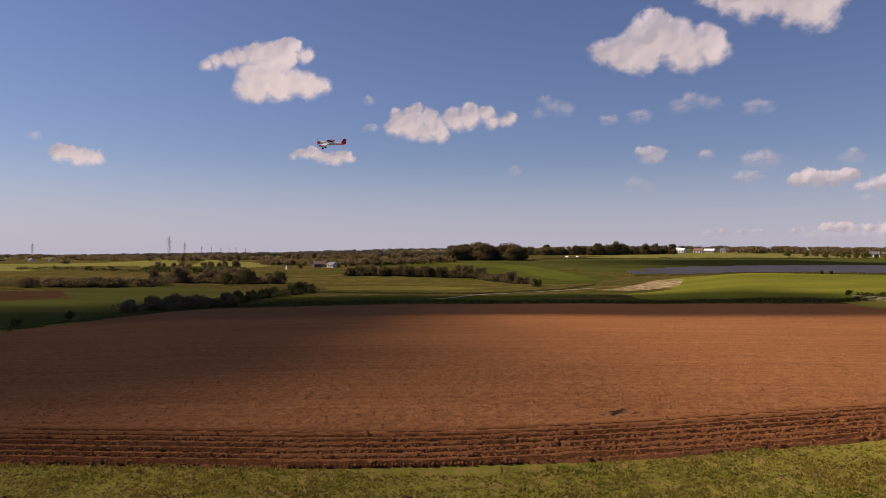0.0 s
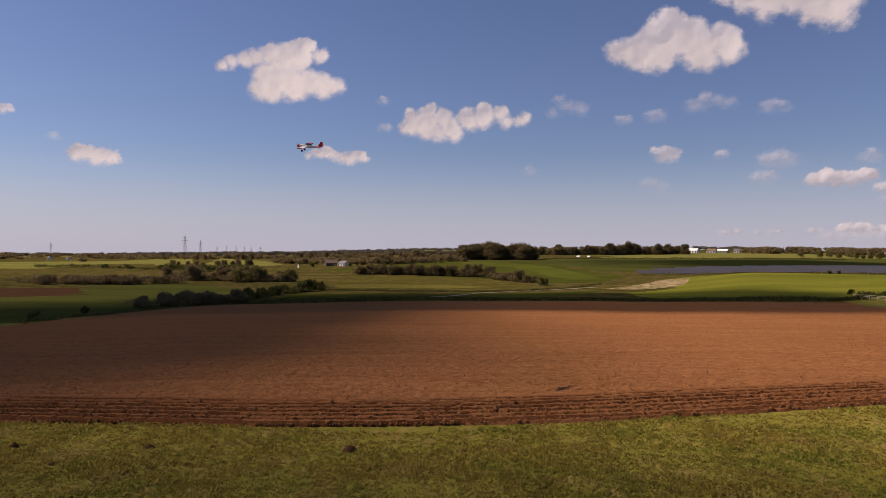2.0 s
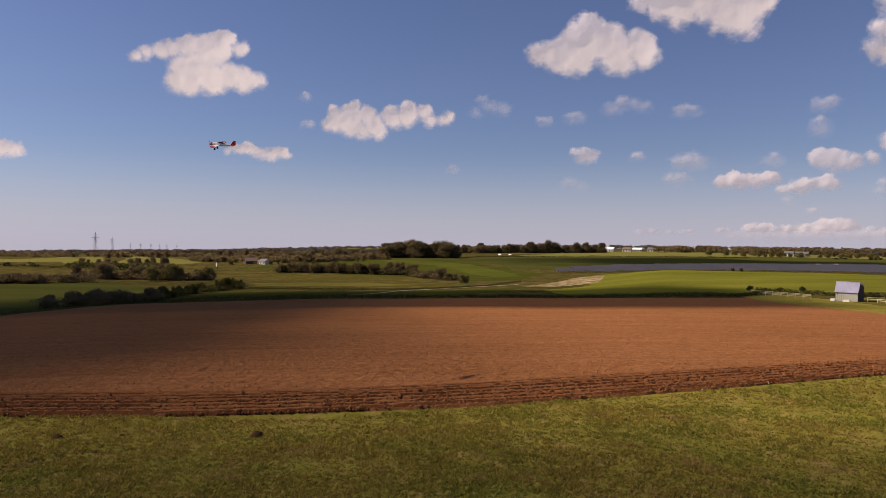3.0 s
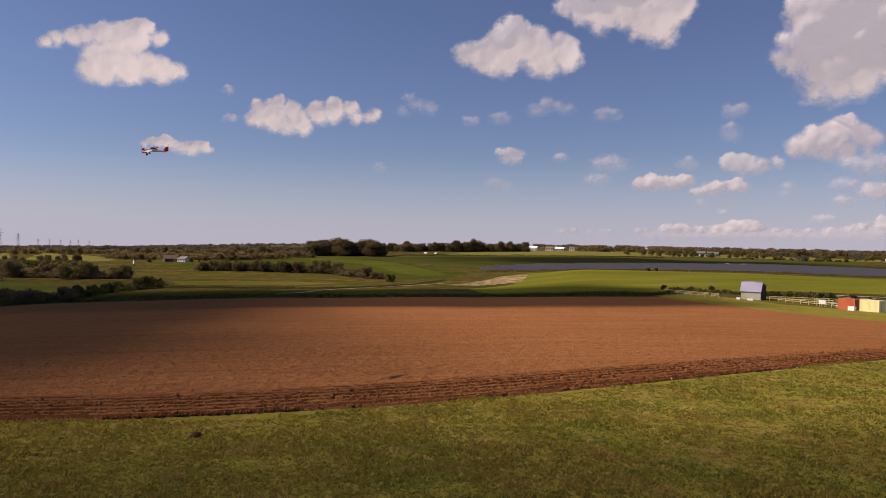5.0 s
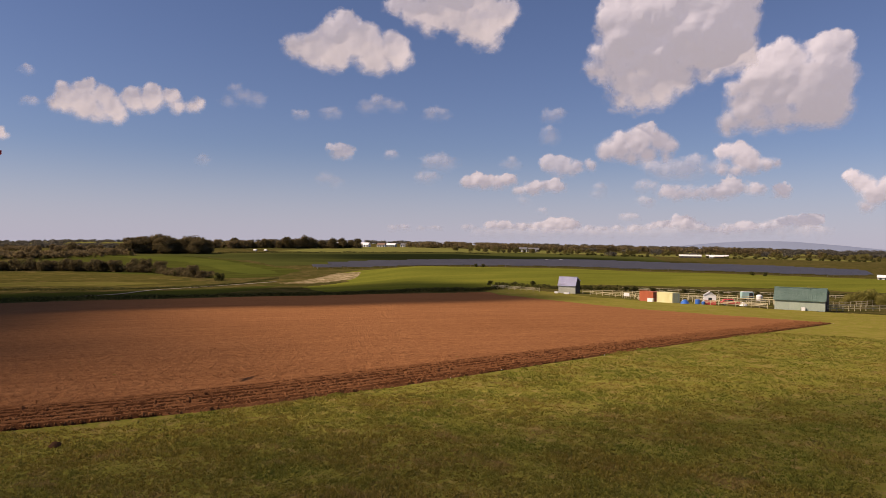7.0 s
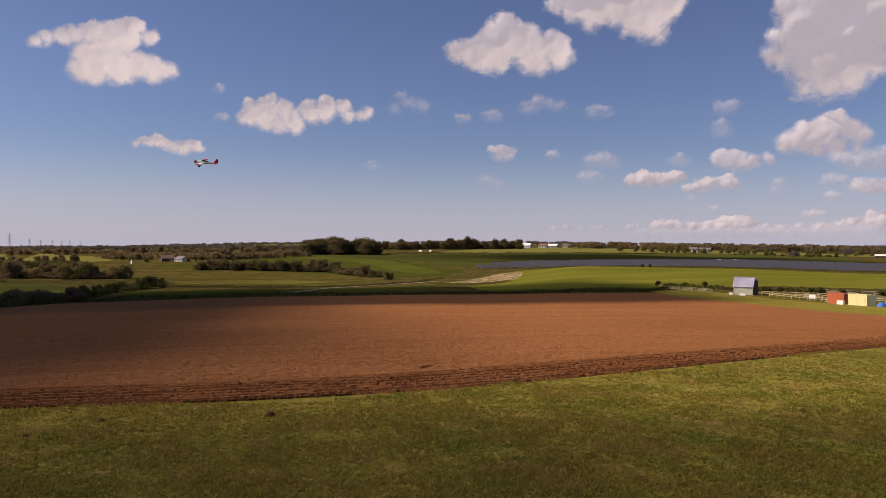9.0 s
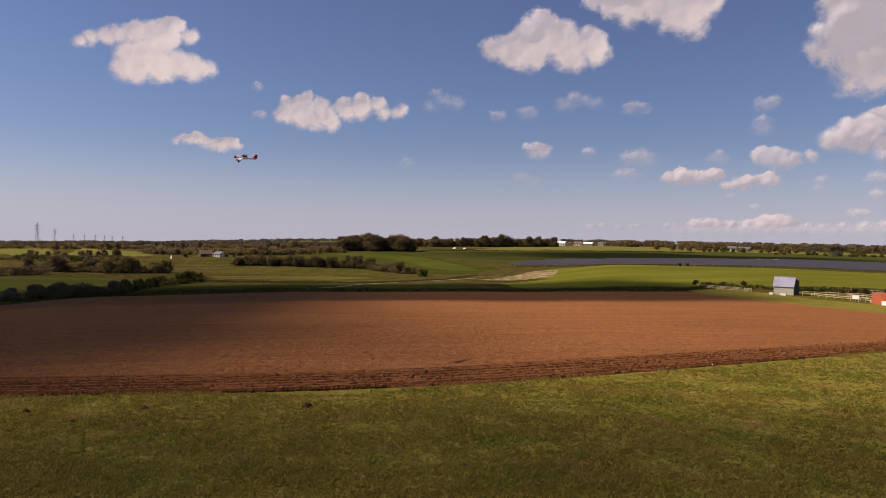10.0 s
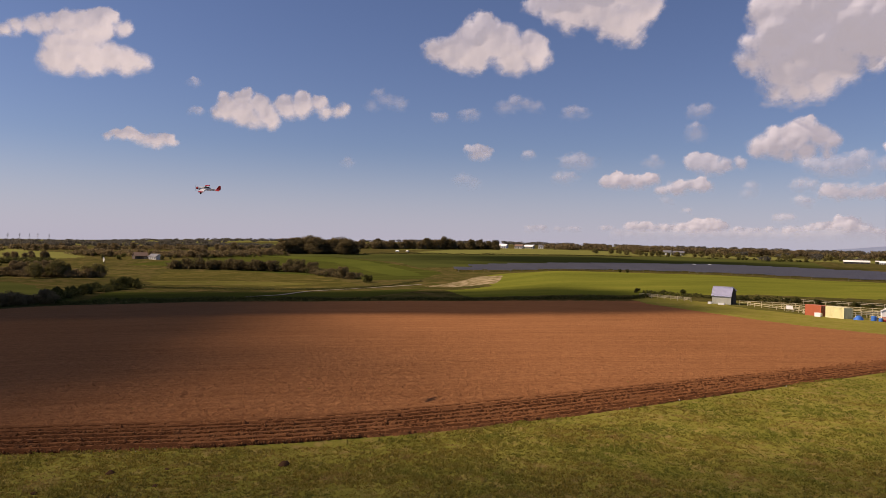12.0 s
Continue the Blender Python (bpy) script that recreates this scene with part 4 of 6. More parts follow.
def hedge(line, height, width, leaf, per_metre, label, seed, gaps=0.12):
    """One clipped hedge along a line: leaves over an uneven bank of twigs."""
    rng = np.random.RandomState(seed)
    c, nor = [], []
    for (x0, y0), (x1, y1) in zip(line, line[1:]):
        d = math.hypot(x1 - x0, y1 - y0)
        n = int(d * per_metre)
        f = rng.rand(n)
        x, y = x0 + (x1 - x0) * f, y0 + (y1 - y0) * f
        hh = height * (0.85 + fbm(x * 0.12, y * 0.12, seed, 3) * 1.3)
        a = rng.uniform(0, math.pi, n)
        ox = np.cos(a) * width * 0.5
        px, py = -(y1 - y0) / d, (x1 - x0) / d
        z = np.sin(a) ** 0.6 * hh * rng.uniform(0.55, 1.0, n)
        p = np.stack([x + px * ox, y + py * ox, land(x, y) + z], 1)
        keep_h = fbm(x * 0.3, y * 0.3, seed + 5, 2) > -0.5 + gaps
        c.append(p[keep_h])
        nn = np.stack([px * np.cos(a), py * np.cos(a), np.sin(a)], 1) + rng.normal(size=(n, 3)) * 0.3
        nor.append(nn[keep_h])
    c, nor = np.concatenate(c), np.concatenate(nor)
    ob = new("hedge", quads_mesh("hedge", c, nor / np.linalg.norm(nor, axis=1)[:, None], rng.uniform(0.5, 1.1, len(c)) * leaf, LEAF_HEDGE, seed))
    return tagged(ob, label, "hedge")


hedge([(-58, 198), (-53, 194), (-25, 190), (0, 184), (30, 186), (63, 190), (104, 188), (118, 196)], 1.5, 1.4, 0.26, 42, "clipped hawthorn hedge along the far side of the tilled field", 41)
hedge([(-64, 104), (-68, 118), (-73, 147), (-72, 172), (-60, 194)], 0.6, 1.0, 0.18, 30, "low straggling hedge bank beside the tilled field", 43, 0.3)
hedge([(-48, 277), (-24, 258), (-7, 249), (13, 252), (25, 254), (45, 276), (65, 308)], 0.8, 1.6, 0.28, 16, "dark overgrown ditch between rough pastures", 49, 0.05)
hedge([(118, 205), (134, 188), (160, 172), (190, 148), (235, 130)], 1.6, 1.5, 0.3, 30, "dark field hedge behind the paddock", 45)
hedge([(75, 600), (132, 640), (248, 645), (380, 700)], 1.6, 2.0, 0.5, 9, "dark hedge line between far pastures", 47)
hedge([(-50, 275), (-20, 262), (10, 256), (40, 268)], 0.7, 1.2, 0.25, 14, "low rushy bank across the pasture", 49, 0.3)
hedge([(-250, 420), (-205, 432), (-150, 442)], 2.2, 2.5, 0.45, 14, "dark clipped hedge between far fields", 51)


# ---- headland: ruts and clods along the near side of the tilled field ----
def resample(line, step):
    """Even points along a rounded polyline, with their normals (towards the field)."""
    p = np.array(line, float)
    for _ in range(3):
        p = np.concatenate([p[:1], np.stack([p[:-1] * 0.75 + p[1:] * 0.25, p[:-1] * 0.25 + p[1:] * 0.75], 1).reshape(-1, 2), p[-1:]])
    s = np.concatenate([[0], np.cumsum(np.hypot(*np.diff(p, axis=0).T))])
    q = np.arange(0, s[-1], step)
    x, y = np.interp(q, s, p[:, 0]), np.interp(q, s, p[:, 1])
    dx, dy = np.gradient(x), np.gradient(y)
    k = np.hypot(dx, dy)
    return x, y, -dy / k, dx / k, q


EARTH = soil("fresh_turned_earth", 0.27)
# rut shade, put into the colour as darker earth
FURROW_SHADE = soil("shaded_furrow_earth", 0.72)
hx, hy, hnx, hny, hq = resample(NEAR_EDGE, 0.13)
dd = np.arange(-0.35, 6.6, 0.11)
qq, hd = np.meshgrid(hq, dd, indexing="ij")
wander = fbm(qq * 0.05, qq * 0 + 3, 61, 3) * 0.9
ragged = fbm(qq * 0.35, qq * 0 + 7, 63, 3) * 0.55
slim = np.clip(1 - (hx - 20) / 110, 0.4, 1)[:, None]
X = hx[:, None] + hnx[:, None] * hd * slim
Y = hy[:, None] + hny[:, None] * hd * slim
lump = fbm(X * 5.5, Y * 5.5, 65, 3)
big = np.clip(fbm(X * 1.7, Y * 1.7, 67, 2) + 0.05, 0, 1)
grooves = -0.2 * np.clip(np.sin((hd + wander) * 7.2) * (0.9 + 0.5 * fbm(qq * 0.4, hd * 2, 69, 2)), -0.4, 1) * np.clip((hd + ragged) / 0.8, 0, 1)
fade = np.clip((6.2 - hd) / 2.4, 0, 1) * np.clip((hd + 0.35 + ragged) / 0.5, 0, 1)
ridge = 0.10 * np.exp(-((hd - 0.35) / 0.35) ** 2)
Z = land(X, Y) + 0.085 + (grooves + lump * 0.13 + big * 0.03 + ridge) * fade
Z = np.where(hd + ragged < 0, land(X, Y) - 0.12, Z)
Z = np.where(hd > 6.0, land(X, Y) - 0.03, Z)
kc = np.ones(centres(X).shape, bool)
# dark stripes painted on the rut slopes that face the camera, as their shade
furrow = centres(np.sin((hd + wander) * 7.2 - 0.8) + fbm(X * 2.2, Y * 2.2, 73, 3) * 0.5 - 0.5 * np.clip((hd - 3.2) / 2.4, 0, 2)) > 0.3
head = sheet("headland", X, Y, Z, kc, [EARTH, FURROW_SHADE], furrow.astype(int))
head.parent = field
tagged(head, "dark rutted headland with loose clods")

# loose clods on the headland, and crumbs further in
rng = np.random.RandomState(71)


def clods(name, x, y, size, material, label, lift=0.35):
    """Many small uneven lumps as one mesh."""
    bm = bmesh.new()
    bmesh.ops.create_icosphere(bm, subdivisions=1, radius=1)
    base = np.array([v.co[:] for v in bm.verts])
    faces = np.array([[v.index for v in f.verts] for f in bm.faces])
    bm.free()
    n = len(x)
    co = base[None] * rng.uniform(0.65, 1.25, (n, len(base), 1)) * np.asarray(size)[:, None, None] * rng.uniform(0.7, 1.2, (n, 1, 3))
    co += np.stack([x, y, land(x, y) + np.asarray(size) * lift + 0.08], 1)[:, None]
    me = bpy.data.meshes.new(name)
    me.from_pydata(co.reshape(-1, 3).tolist(), [], (faces[None] + np.arange(n)[:, None, None] * len(base)).reshape(-1, 3).tolist())
    me.materials.append(material)
    return tagged(new(name, me), label, "clods", kind="stuff")


i = rng.randint(0, len(hx), 30000)
d = np.abs(np.round(rng.uniform(0, 5.2, 30000) * rng.uniform(0.3, 1, 30000) / 0.62) * 0.62 + rng.normal(0, 0.16, 30000)) + 0.05
clods("soil_clods", hx[i] + hnx[i] * d, hy[i] + hny[i] * d, np.exp(rng.normal(-3.05, 0.42, 30000)), EARTH, "loose clods of dark red earth on the headland")
i = rng.randint(0, len(hx), 26000)
d = 5 + np.round(rng.exponential(14, 26000) / 0.6) * 0.6 + rng.normal(0, 0.07, 26000)
px, py = hx[i] + hnx[i] * d, hy[i] + hny[i] * d
ok = inside(px, py, FIELD)
clods("soil_crumbs", px[ok], py[ok], np.exp(rng.normal(-3.95, 0.35, ok.sum())), SOIL, "small crumbs of red soil on the tilled field")
STONE = plain("pale_stone", (0.4, 0.36, 0.3), (0.6, 0.56, 0.48), 9.0, 0.9)
i = rng.randint(0, len(hx), 60)
d = rng.uniform(-0.6, 1.6, 60)
clods("pale_stones", hx[i] + hnx[i] * d, hy[i] + hny[i] * d, rng.uniform(0.03, 0.07, 60), STONE, "pale stones turned up along the field edge")

# ---- grass tufts of the meadow ----
n = 270000
ta = np.radians(rng.uniform(-44, 60, n))
tr = 15 * (95 / 15) ** (rng.rand(n) ** 0.9)
tx, ty = tr * np.sin(ta), tr * np.cos(ta) - 9
clump_n = fbm(tx * 0.5, ty * 0.5, 81, 3)
ok = ~inside(tx, ty, FIELD) & (rng.rand(n) < 0.8 + clump_n * 0.7)
tx, ty, clump_n = tx[ok], ty[ok], clump_n[ok]
tz = land(tx, ty) + (fbm(tx * 1.6, ty * 1.6, 3, 4) * 0.16 + fbm(tx * 0.12, ty * 0.12, 5, 2) * 0.5)
ht = rng.uniform(0.03, 0.095, len(tx)) * (1 + clump_n * 1.5)
nb = 3
ba_ = rng.uniform(0, 2 * math.pi, (len(tx), nb))
wd = rng.uniform(0.02, 0.05, (len(tx), nb)) * (1 + np.hypot(tx, ty) / 60)[:, None]
lx, ly = rng.normal(0, 0.05, (len(tx), nb)), rng.normal(0, 0.05, (len(tx), nb))
ox, oy = rng.normal(0, 0.06, (len(tx), nb)), rng.normal(0, 0.06, (len(tx), nb))
bx0, by0 = tx[:, None] + ox, ty[:, None] + oy
v0 = np.stack([bx0 - np.cos(ba_) * wd, by0 - np.sin(ba_) * wd, tz[:, None] - 0.02 + 0 * ox], -1)
v1 = np.stack([bx0 + np.cos(ba_) * wd, by0 + np.sin(ba_) * wd, tz[:, None] - 0.02 + 0 * ox], -1)
v2 = np.stack([bx0 + lx, by0 + ly, tz[:, None] + ht[:, None] + 0 * ox], -1)
co = np.stack([v0, v1, v2], 2).reshape(-1, 3)
me = bpy.data.meshes.new("meadow_grass")
me.vertices.add(len(co))
me.vertices.foreach_set("co", co.ravel())
me.loops.add(len(co))
me.loops.foreach_set("vertex_index", np.arange(len(co), dtype=np.int32))
me.polygons.add(len(co) // 3)
me.polygons.foreach_set("loop_start", np.arange(0, len(co), 3, dtype=np.int32))
me.materials.append(GRASSBLADE)
me.update(calc_edges=True)
tagged(new("meadow_grass", me), "short tufted yellow-green meadow grass", "grass", kind="stuff")


# ---- farm track across the valley ----
TRACK = plain("pale_dusty_track", (0.22, 0.19, 0.14), (0.34, 0.30, 0.23), 2.0, 1.0, 0.3, 0.0, 0.0)
kx, ky, knx, kny, kq = resample([(-9, 210), (-4, 214), (2, 220), (10, 243), (23, 253), (33, 262), (45, 271), (60, 284)], 0.8)
side, along = np.meshgrid(np.linspace(-0.9, 0.9, 5), kq, indexing="xy")
side = side + fbm(along * 0.3, side, 77, 2) * 0.7
kxx, kyy = kx[:, None] + knx[:, None] * side, ky[:, None] + kny[:, None] * side
track = sheet("farm_track", kxx, kyy, land(kxx, kyy) + 0.12, np.ones(centres(kxx).shape, bool), [TRACK], np.zeros(centres(kxx).shape, int))
tagged(track, "pale narrow farm track through rough pasture", "track", kind="structure")


# ---- molehills ----
MOULD = plain("dark_crumbled_mould", (0.05, 0.026, 0.013), (0.1, 0.056, 0.03), 9.0, 1.0, 0.6, 0.0, 0.0)


def molehill(x, y, r, h, seed):
    u, a = np.meshgrid(np.linspace(0, 1, 14), np.linspace(0, 2 * math.pi, 25), indexing="ij")
    mx, my = u * r * np.cos(a), u * r * np.sin(a)
    mz = h * np.clip(1 - u ** 1.6, 0, 1) + fbm(mx * 7, my * 7, seed, 3) * 0.16 * (1 - u * 0.7) * (u < 0.99)
    mz[-1] -= 0.08
    ob = sheet("molehill", mx, my, mz, np.ones(centres(mx).shape, bool), [MOULD], np.zeros(centres(mx).shape, int))
    ob.matrix_world = pose(x, y, at(x, y) + float(fbm(np.array([x * 1.6]), np.array([y * 1.6]), 3, 4)[0] * 0.16 + fbm(np.array([x * 0.12]), np.array([y * 0.12]), 5, 2)[0] * 0.5) - 0.02)
    return tagged(ob, "fresh dark molehill of crumbled earth in grass", "molehill", "molehills in the meadow")


for k, (x, y, r, h) in enumerate(((-1.1, 21.8, 0.3, 0.22), (-8.2, 21.4, 0.22, 0.16), (-13.2, 21.6, 0.2, 0.2), (-10.5, 19.3, 0.18, 0.1), (-6.2, 19.7, 0.16, 0.1), (-6.0, 21.6, 0.15, 0.1))):
    molehill(x, y, r, h, 90 + k)

# ---- paddock: barns, containers, fences ----
GREENSHEET = plain("green_profiled_sheet", (0.10, 0.19, 0.16), (0.17, 0.27, 0.23), 3.0, 0.55, 0.1, 0.0, 0.4, (0.3, 0.3, 3))
BLUESHEET = plain("blue_grey_roof_sheet", (0.42, 0.43, 0.62), (0.52, 0.53, 0.72), 3.0, 0.5, 0.1, 0.0, 0.4)
WALLGREY = plain("weathered_grey_boards", (0.33, 0.34, 0.28), (0.44, 0.44, 0.37), 3.0, 0.85, 0.2)
WALLDARK = plain("dark_and_shaded_boards", (0.06, 0.045, 0.035), (0.11, 0.085, 0.065), 3.0, 0.9, 0.2)
ORANGE = plain("orange_red_container_paint", (0.36, 0.095, 0.042), (0.46, 0.13, 0.06), 3.0, 0.6, 0.1)
CREAM = plain("cream_container_paint", (0.6, 0.56, 0.28), (0.72, 0.68, 0.38), 3.0, 0.6, 0.1)
WHITE = plain("white_paint", (0.72, 0.72, 0.7), (0.84, 0.84, 0.82), 3.0, 0.6, 0.05)
RED = plain("red_paint", (0.42, 0.03, 0.03), (0.55, 0.05, 0.05), 3.0, 0.4, 0.02, 0, 0.5)
BLUE = plain("blue_plastic", (0.03, 0.12, 0.45), (0.05, 0.18, 0.55), 4.0, 0.4, 0.02, 0, 0.5)
TEAL = plain("pale_teal_paint", (0.30, 0.48, 0.44), (0.40, 0.58, 0.52), 3.0, 0.6, 0.05)
DARK = plain("dark_rubber_and_shade", (0.02, 0.02, 0.02), (0.045, 0.045, 0.045), 8.0, 0.9)
GLASS = plain("dark_window_glass", (0.02, 0.03, 0.035), (0.05, 0.06, 0.07), 2.0, 0.1, 0.0, 0, 0.7)
SLATE = plain("slate_roof", (0.10, 0.10, 0.11), (0.18, 0.18, 0.19), 2.0, 0.8)
TILEBROWN = plain("brown_tiled_roof", (0.16, 0.10, 0.07), (0.25, 0.17, 0.12), 2.0, 0.85)
RENDERED = plain("whitewashed_wall", (0.62, 0.60, 0.54), (0.80, 0.78, 0.72), 1.0, 0.9, 0.1)
STEEL = plain("galvanised_steel", (0.35, 0.36, 0.38), (0.5, 0.51, 0.53), 5.0, 0.45, 0.05, 0.8)


def stand_at(thing, x0, y0, x1, y1):
    """Sets a thing whose front runs along its own x from 0 between two ground points; returns the length."""
    length = math.hypot(x1 - x0, y1 - y0)
    z = min(at(x0, y0), at(x1, y1)) - 0.05
    thing.matrix_world = pose(x0, y0, z, 0, 0, math.degrees(math.atan2(y1 - y0, x1 - x0)))
    return length


def field_barn(x0, y0, x1, y1, depth, eaves, ridge, wall_m, roof_m, gable_m, label):
    """Field shelter: boarded walls, profiled mono slope in front that rises to a ridge, board ends."""
    barn = new("field_barn")
    crest = 1.1
    L = stand_at(barn, x0, y0, x1, y1)
    k = int(L / 0.45)
    for i in range(k):  # upright front boards with gaps
        bm = bmesh.new()
        box(bm, i * L / k + 0.015, 0.0 + (i % 2) * 0.015, 0, (i + 1) * L / k - 0.015, 0.05 + (i % 2) * 0.015, eaves)
        part("board", bm, wall_m, barn)
    # end walls: their shaded side is put into the dark board colour
    for side, xx in ((0, 0.02), (1, L - 0.07)):
        bm = bmesh.new()
        pts = [(xx, 0.05, 0), (xx, depth, 0), (xx, depth, eaves + 1.2), (xx, crest, ridge - 0.08), (xx, 0.05, eaves)]
        f = bm.faces.new([bm.verts.new(p) for p in pts])
        r = bmesh.ops.extrude_face_region(bm, geom=[f])
        bmesh.ops.translate(bm, verts=[v for v in r["geom"] if isinstance(v, bmesh.types.BMVert)], vec=(0.05, 0, 0))
        bmesh.ops.recalc_face_normals(bm, faces=bm.faces)
        part("gable_wall", bm, gable_m, barn)
    bm = bmesh.new()
    box(bm, 0.07, depth - 0.05, 0, L - 0.07, depth, eaves + 1.15)
    part("back_wall", bm, wall_m, barn)
    for s in (0, 1):
        bm = bmesh.new()
        steps = int(L / 0.17)
        ya, yb = (-0.3, crest) if s == 0 else (depth + 0.3, crest)
        za = eaves - 0.3 if s == 0 else eaves + 1.15
        rows = []
        for i in range(steps + 1):  # corrugated sheet
            xx, dz = -0.2 + (L + 0.4) * i / steps, 0.03 * (i % 2)
            rows.append([bm.verts.new((xx, ya, za + dz)), bm.verts.new((xx, yb, ridge + dz))])
        for a, b in zip(rows, rows[1:]):
            bm.faces.new((a[0], b[0], b[1], a[1]))
        bmesh.ops.solidify(bm, geom=bm.faces[:], thickness=0.03)
        part("roof_sheet", bm, roof_m, barn)
    bm = bmesh.new()
    box(bm, -0.22, crest - 0.15, ridge + 0.02, L + 0.22, crest + 0.15, ridge + 0.09)
    part("ridge_cap", bm, roof_m, barn)
    bm = bmesh.new()
    box(bm, L - 0.01, depth * 0.3, 0.05, L + 0.04, depth * 0.7, eaves * 0.9)
    part("door", bm, WALLDARK, barn)
    return tagged(barn, label, "barn")


field_barn(127.3, 98.4, 132.1, 90.1, 5.0, 2.35, 4.7, plain("pale_green_boards", (0.27, 0.33, 0.26), (0.38, 0.43, 0.35), 3.0, 0.85, 0.2), GREENSHEET, WALLDARK, "long green field barn with corrugated roof and pale boarded front")
field_barn(122.6, 173.0, 125.8, 168.7, 4.4, 2.6, 5.0, WALLGREY, BLUESHEET, WALLDARK, "small grey field barn with blue-grey corrugated roof")


def container(x0, y0, x1, y1, m, label):
    """Steel box with ribbed sides, corner posts and a door end."""
    c = new("storage_container")
    L = stand_at(c, x0, y0, x1, y1)
    H, W = 2.6, 2.44
    bm = bmesh.new()
    box(bm, 0.03, 0.05, 0.12, L - 0.03, W - 0.05, H - 0.04)
    k = int(L / 0.3)
    part("body", bm, m, c)
    for i in range(k):
        bm = bmesh.new()
        box(bm, i * L / k + 0.06, 0.015, 0.16, i * L / k + 0.2, 0.06, H - 0.14)
        part("rib", bm, m, c)
    for px_ in (0, L - 0.14):
        for py_ in (0, W - 0.14):
            bm = bmesh.new()
            box(bm, px_, py_, 0, px_ + 0.14, py_ + 0.14, H)
            part("corner_post", bm, m, c)
    for zz in (0.05, H - 0.14):
        bm = bmesh.new()
        box(bm, 0.14, 0, zz, L - 0.14, 0.1, zz + 0.12)
        part("side_rail", bm, m, c)
    for s in (0, 1):
        bm = bmesh.new()
        box(bm, L - 0.02, 0.16 + s * 1.07, 0.18, L + 0.03, 0.16 + s * 1.07 + 1.04, H - 0.16)
        part("door", bm, m, c)
        bm = bmesh.new()
        limb(bm, (L + 0.05, 0.5 + s * 1.3, 0.25), (L + 0.05, 0.5 + s * 1.3, H - 0.2), 0.025, 0.025)
        part("lock_bar", bm, STEEL, c)
    return tagged(c, label, "container")


container(121.6, 134.6, 121.8, 129.7, ORANGE, "orange-red steel storage container beside a paddock fence")
container(120.5, 126.9, 120.7, 121.7, CREAM, "cream steel storage container beside a paddock fence")


def hut(x, y, turn, w, d, h, rise, wall_m, roof_m, label, name="hut"):
    o = new(name)
    o.matrix_world = pose(x, y, at(x, y) - 0.03, 0, 0, turn)
    bm = bmesh.new()
    box(bm, -w / 2, -d / 2, 0, w / 2, d / 2, h)
    part("wall_shell", bm, wall_m, o)
    bm = bmesh.new()
    pts = [(-w / 2 - 0.15, h - 0.05), (0, h + rise), (w / 2 + 0.15, h - 0.05)]
    for a, b in zip(pts, pts[1:]):
        f = bm.faces.new([bm.verts.new((a[0], -d / 2 - 0.15, a[1])), bm.verts.new((b[0], -d / 2 - 0.15, b[1])), bm.verts.new((b[0], d / 2 + 0.15, b[1])), bm.verts.new((a[0], d / 2 + 0.15, a[1]))])
    bmesh.ops.solidify(bm, geom=bm.faces[:], thickness=0.1)
    part("roof", bm, roof_m, o)
    bm = bmesh.new()
    for s in (-1, 1):
        bm.faces.new([bm.verts.new(p) for p in ((-w / 2, s * d / 2, h), (w / 2, s * d / 2, h), (0, s * d / 2, h + rise))])
    bmesh.ops.solidify(bm, geom=bm.faces[:], thickness=0.05)
    part("gable", bm, wall_m, o)
    for k in range(max(1, int(w / 2.2))):
        bm = bmesh.new()
        cx_ = -w / 2 + (k + 0.5) * w / max(1, int(w / 2.2))
        box(bm, cx_ - 0.4, -d / 2 - 0.03, h * 0.35, cx_ + 0.4, -d / 2 + 0.02, h * 0.75)
        part("window", bm, GLASS, o)
    return tagged(o, label, "building")


kiosk = hut(127.3, 116.6, -40, 2.6, 2.6, 2.2, 0.9, WHITE, WHITE, "small white wooden kiosk with a red front and peaked roof")
bm = bmesh.new()
box(bm, -1.31, -1.34, 0.05, 1.31, -1.28, 1.0)
part("front_panel", bm, RED, kiosk, "red painted front panel")


def wheel(x, y, z, r, w, parent):
    bm = bmesh.new()
    bmesh.ops.create_cone(bm, cap_ends=True, segments=18, radius1=r, radius2=r, depth=w, matrix=Matrix.Translation((x, y, z)) @ Matrix.Rotation(math.pi / 2, 4, "X"))
    bmesh.ops.bevel(bm, geom=bm.edges[:], offset=0.03, segments=1, affect="EDGES")
    t = part("wheel", bm, DARK, parent)
    bm = bmesh.new()
    bmesh.ops.create_cone(bm, cap_ends=True, segments=12, radius1=r * 0.55, radius2=r * 0.5, depth=w + 0.03, matrix=Matrix.Translation((x, y, z)) @ Matrix.Rotation(math.pi / 2, 4, "X"))
    part("rim", bm, STEEL, t)


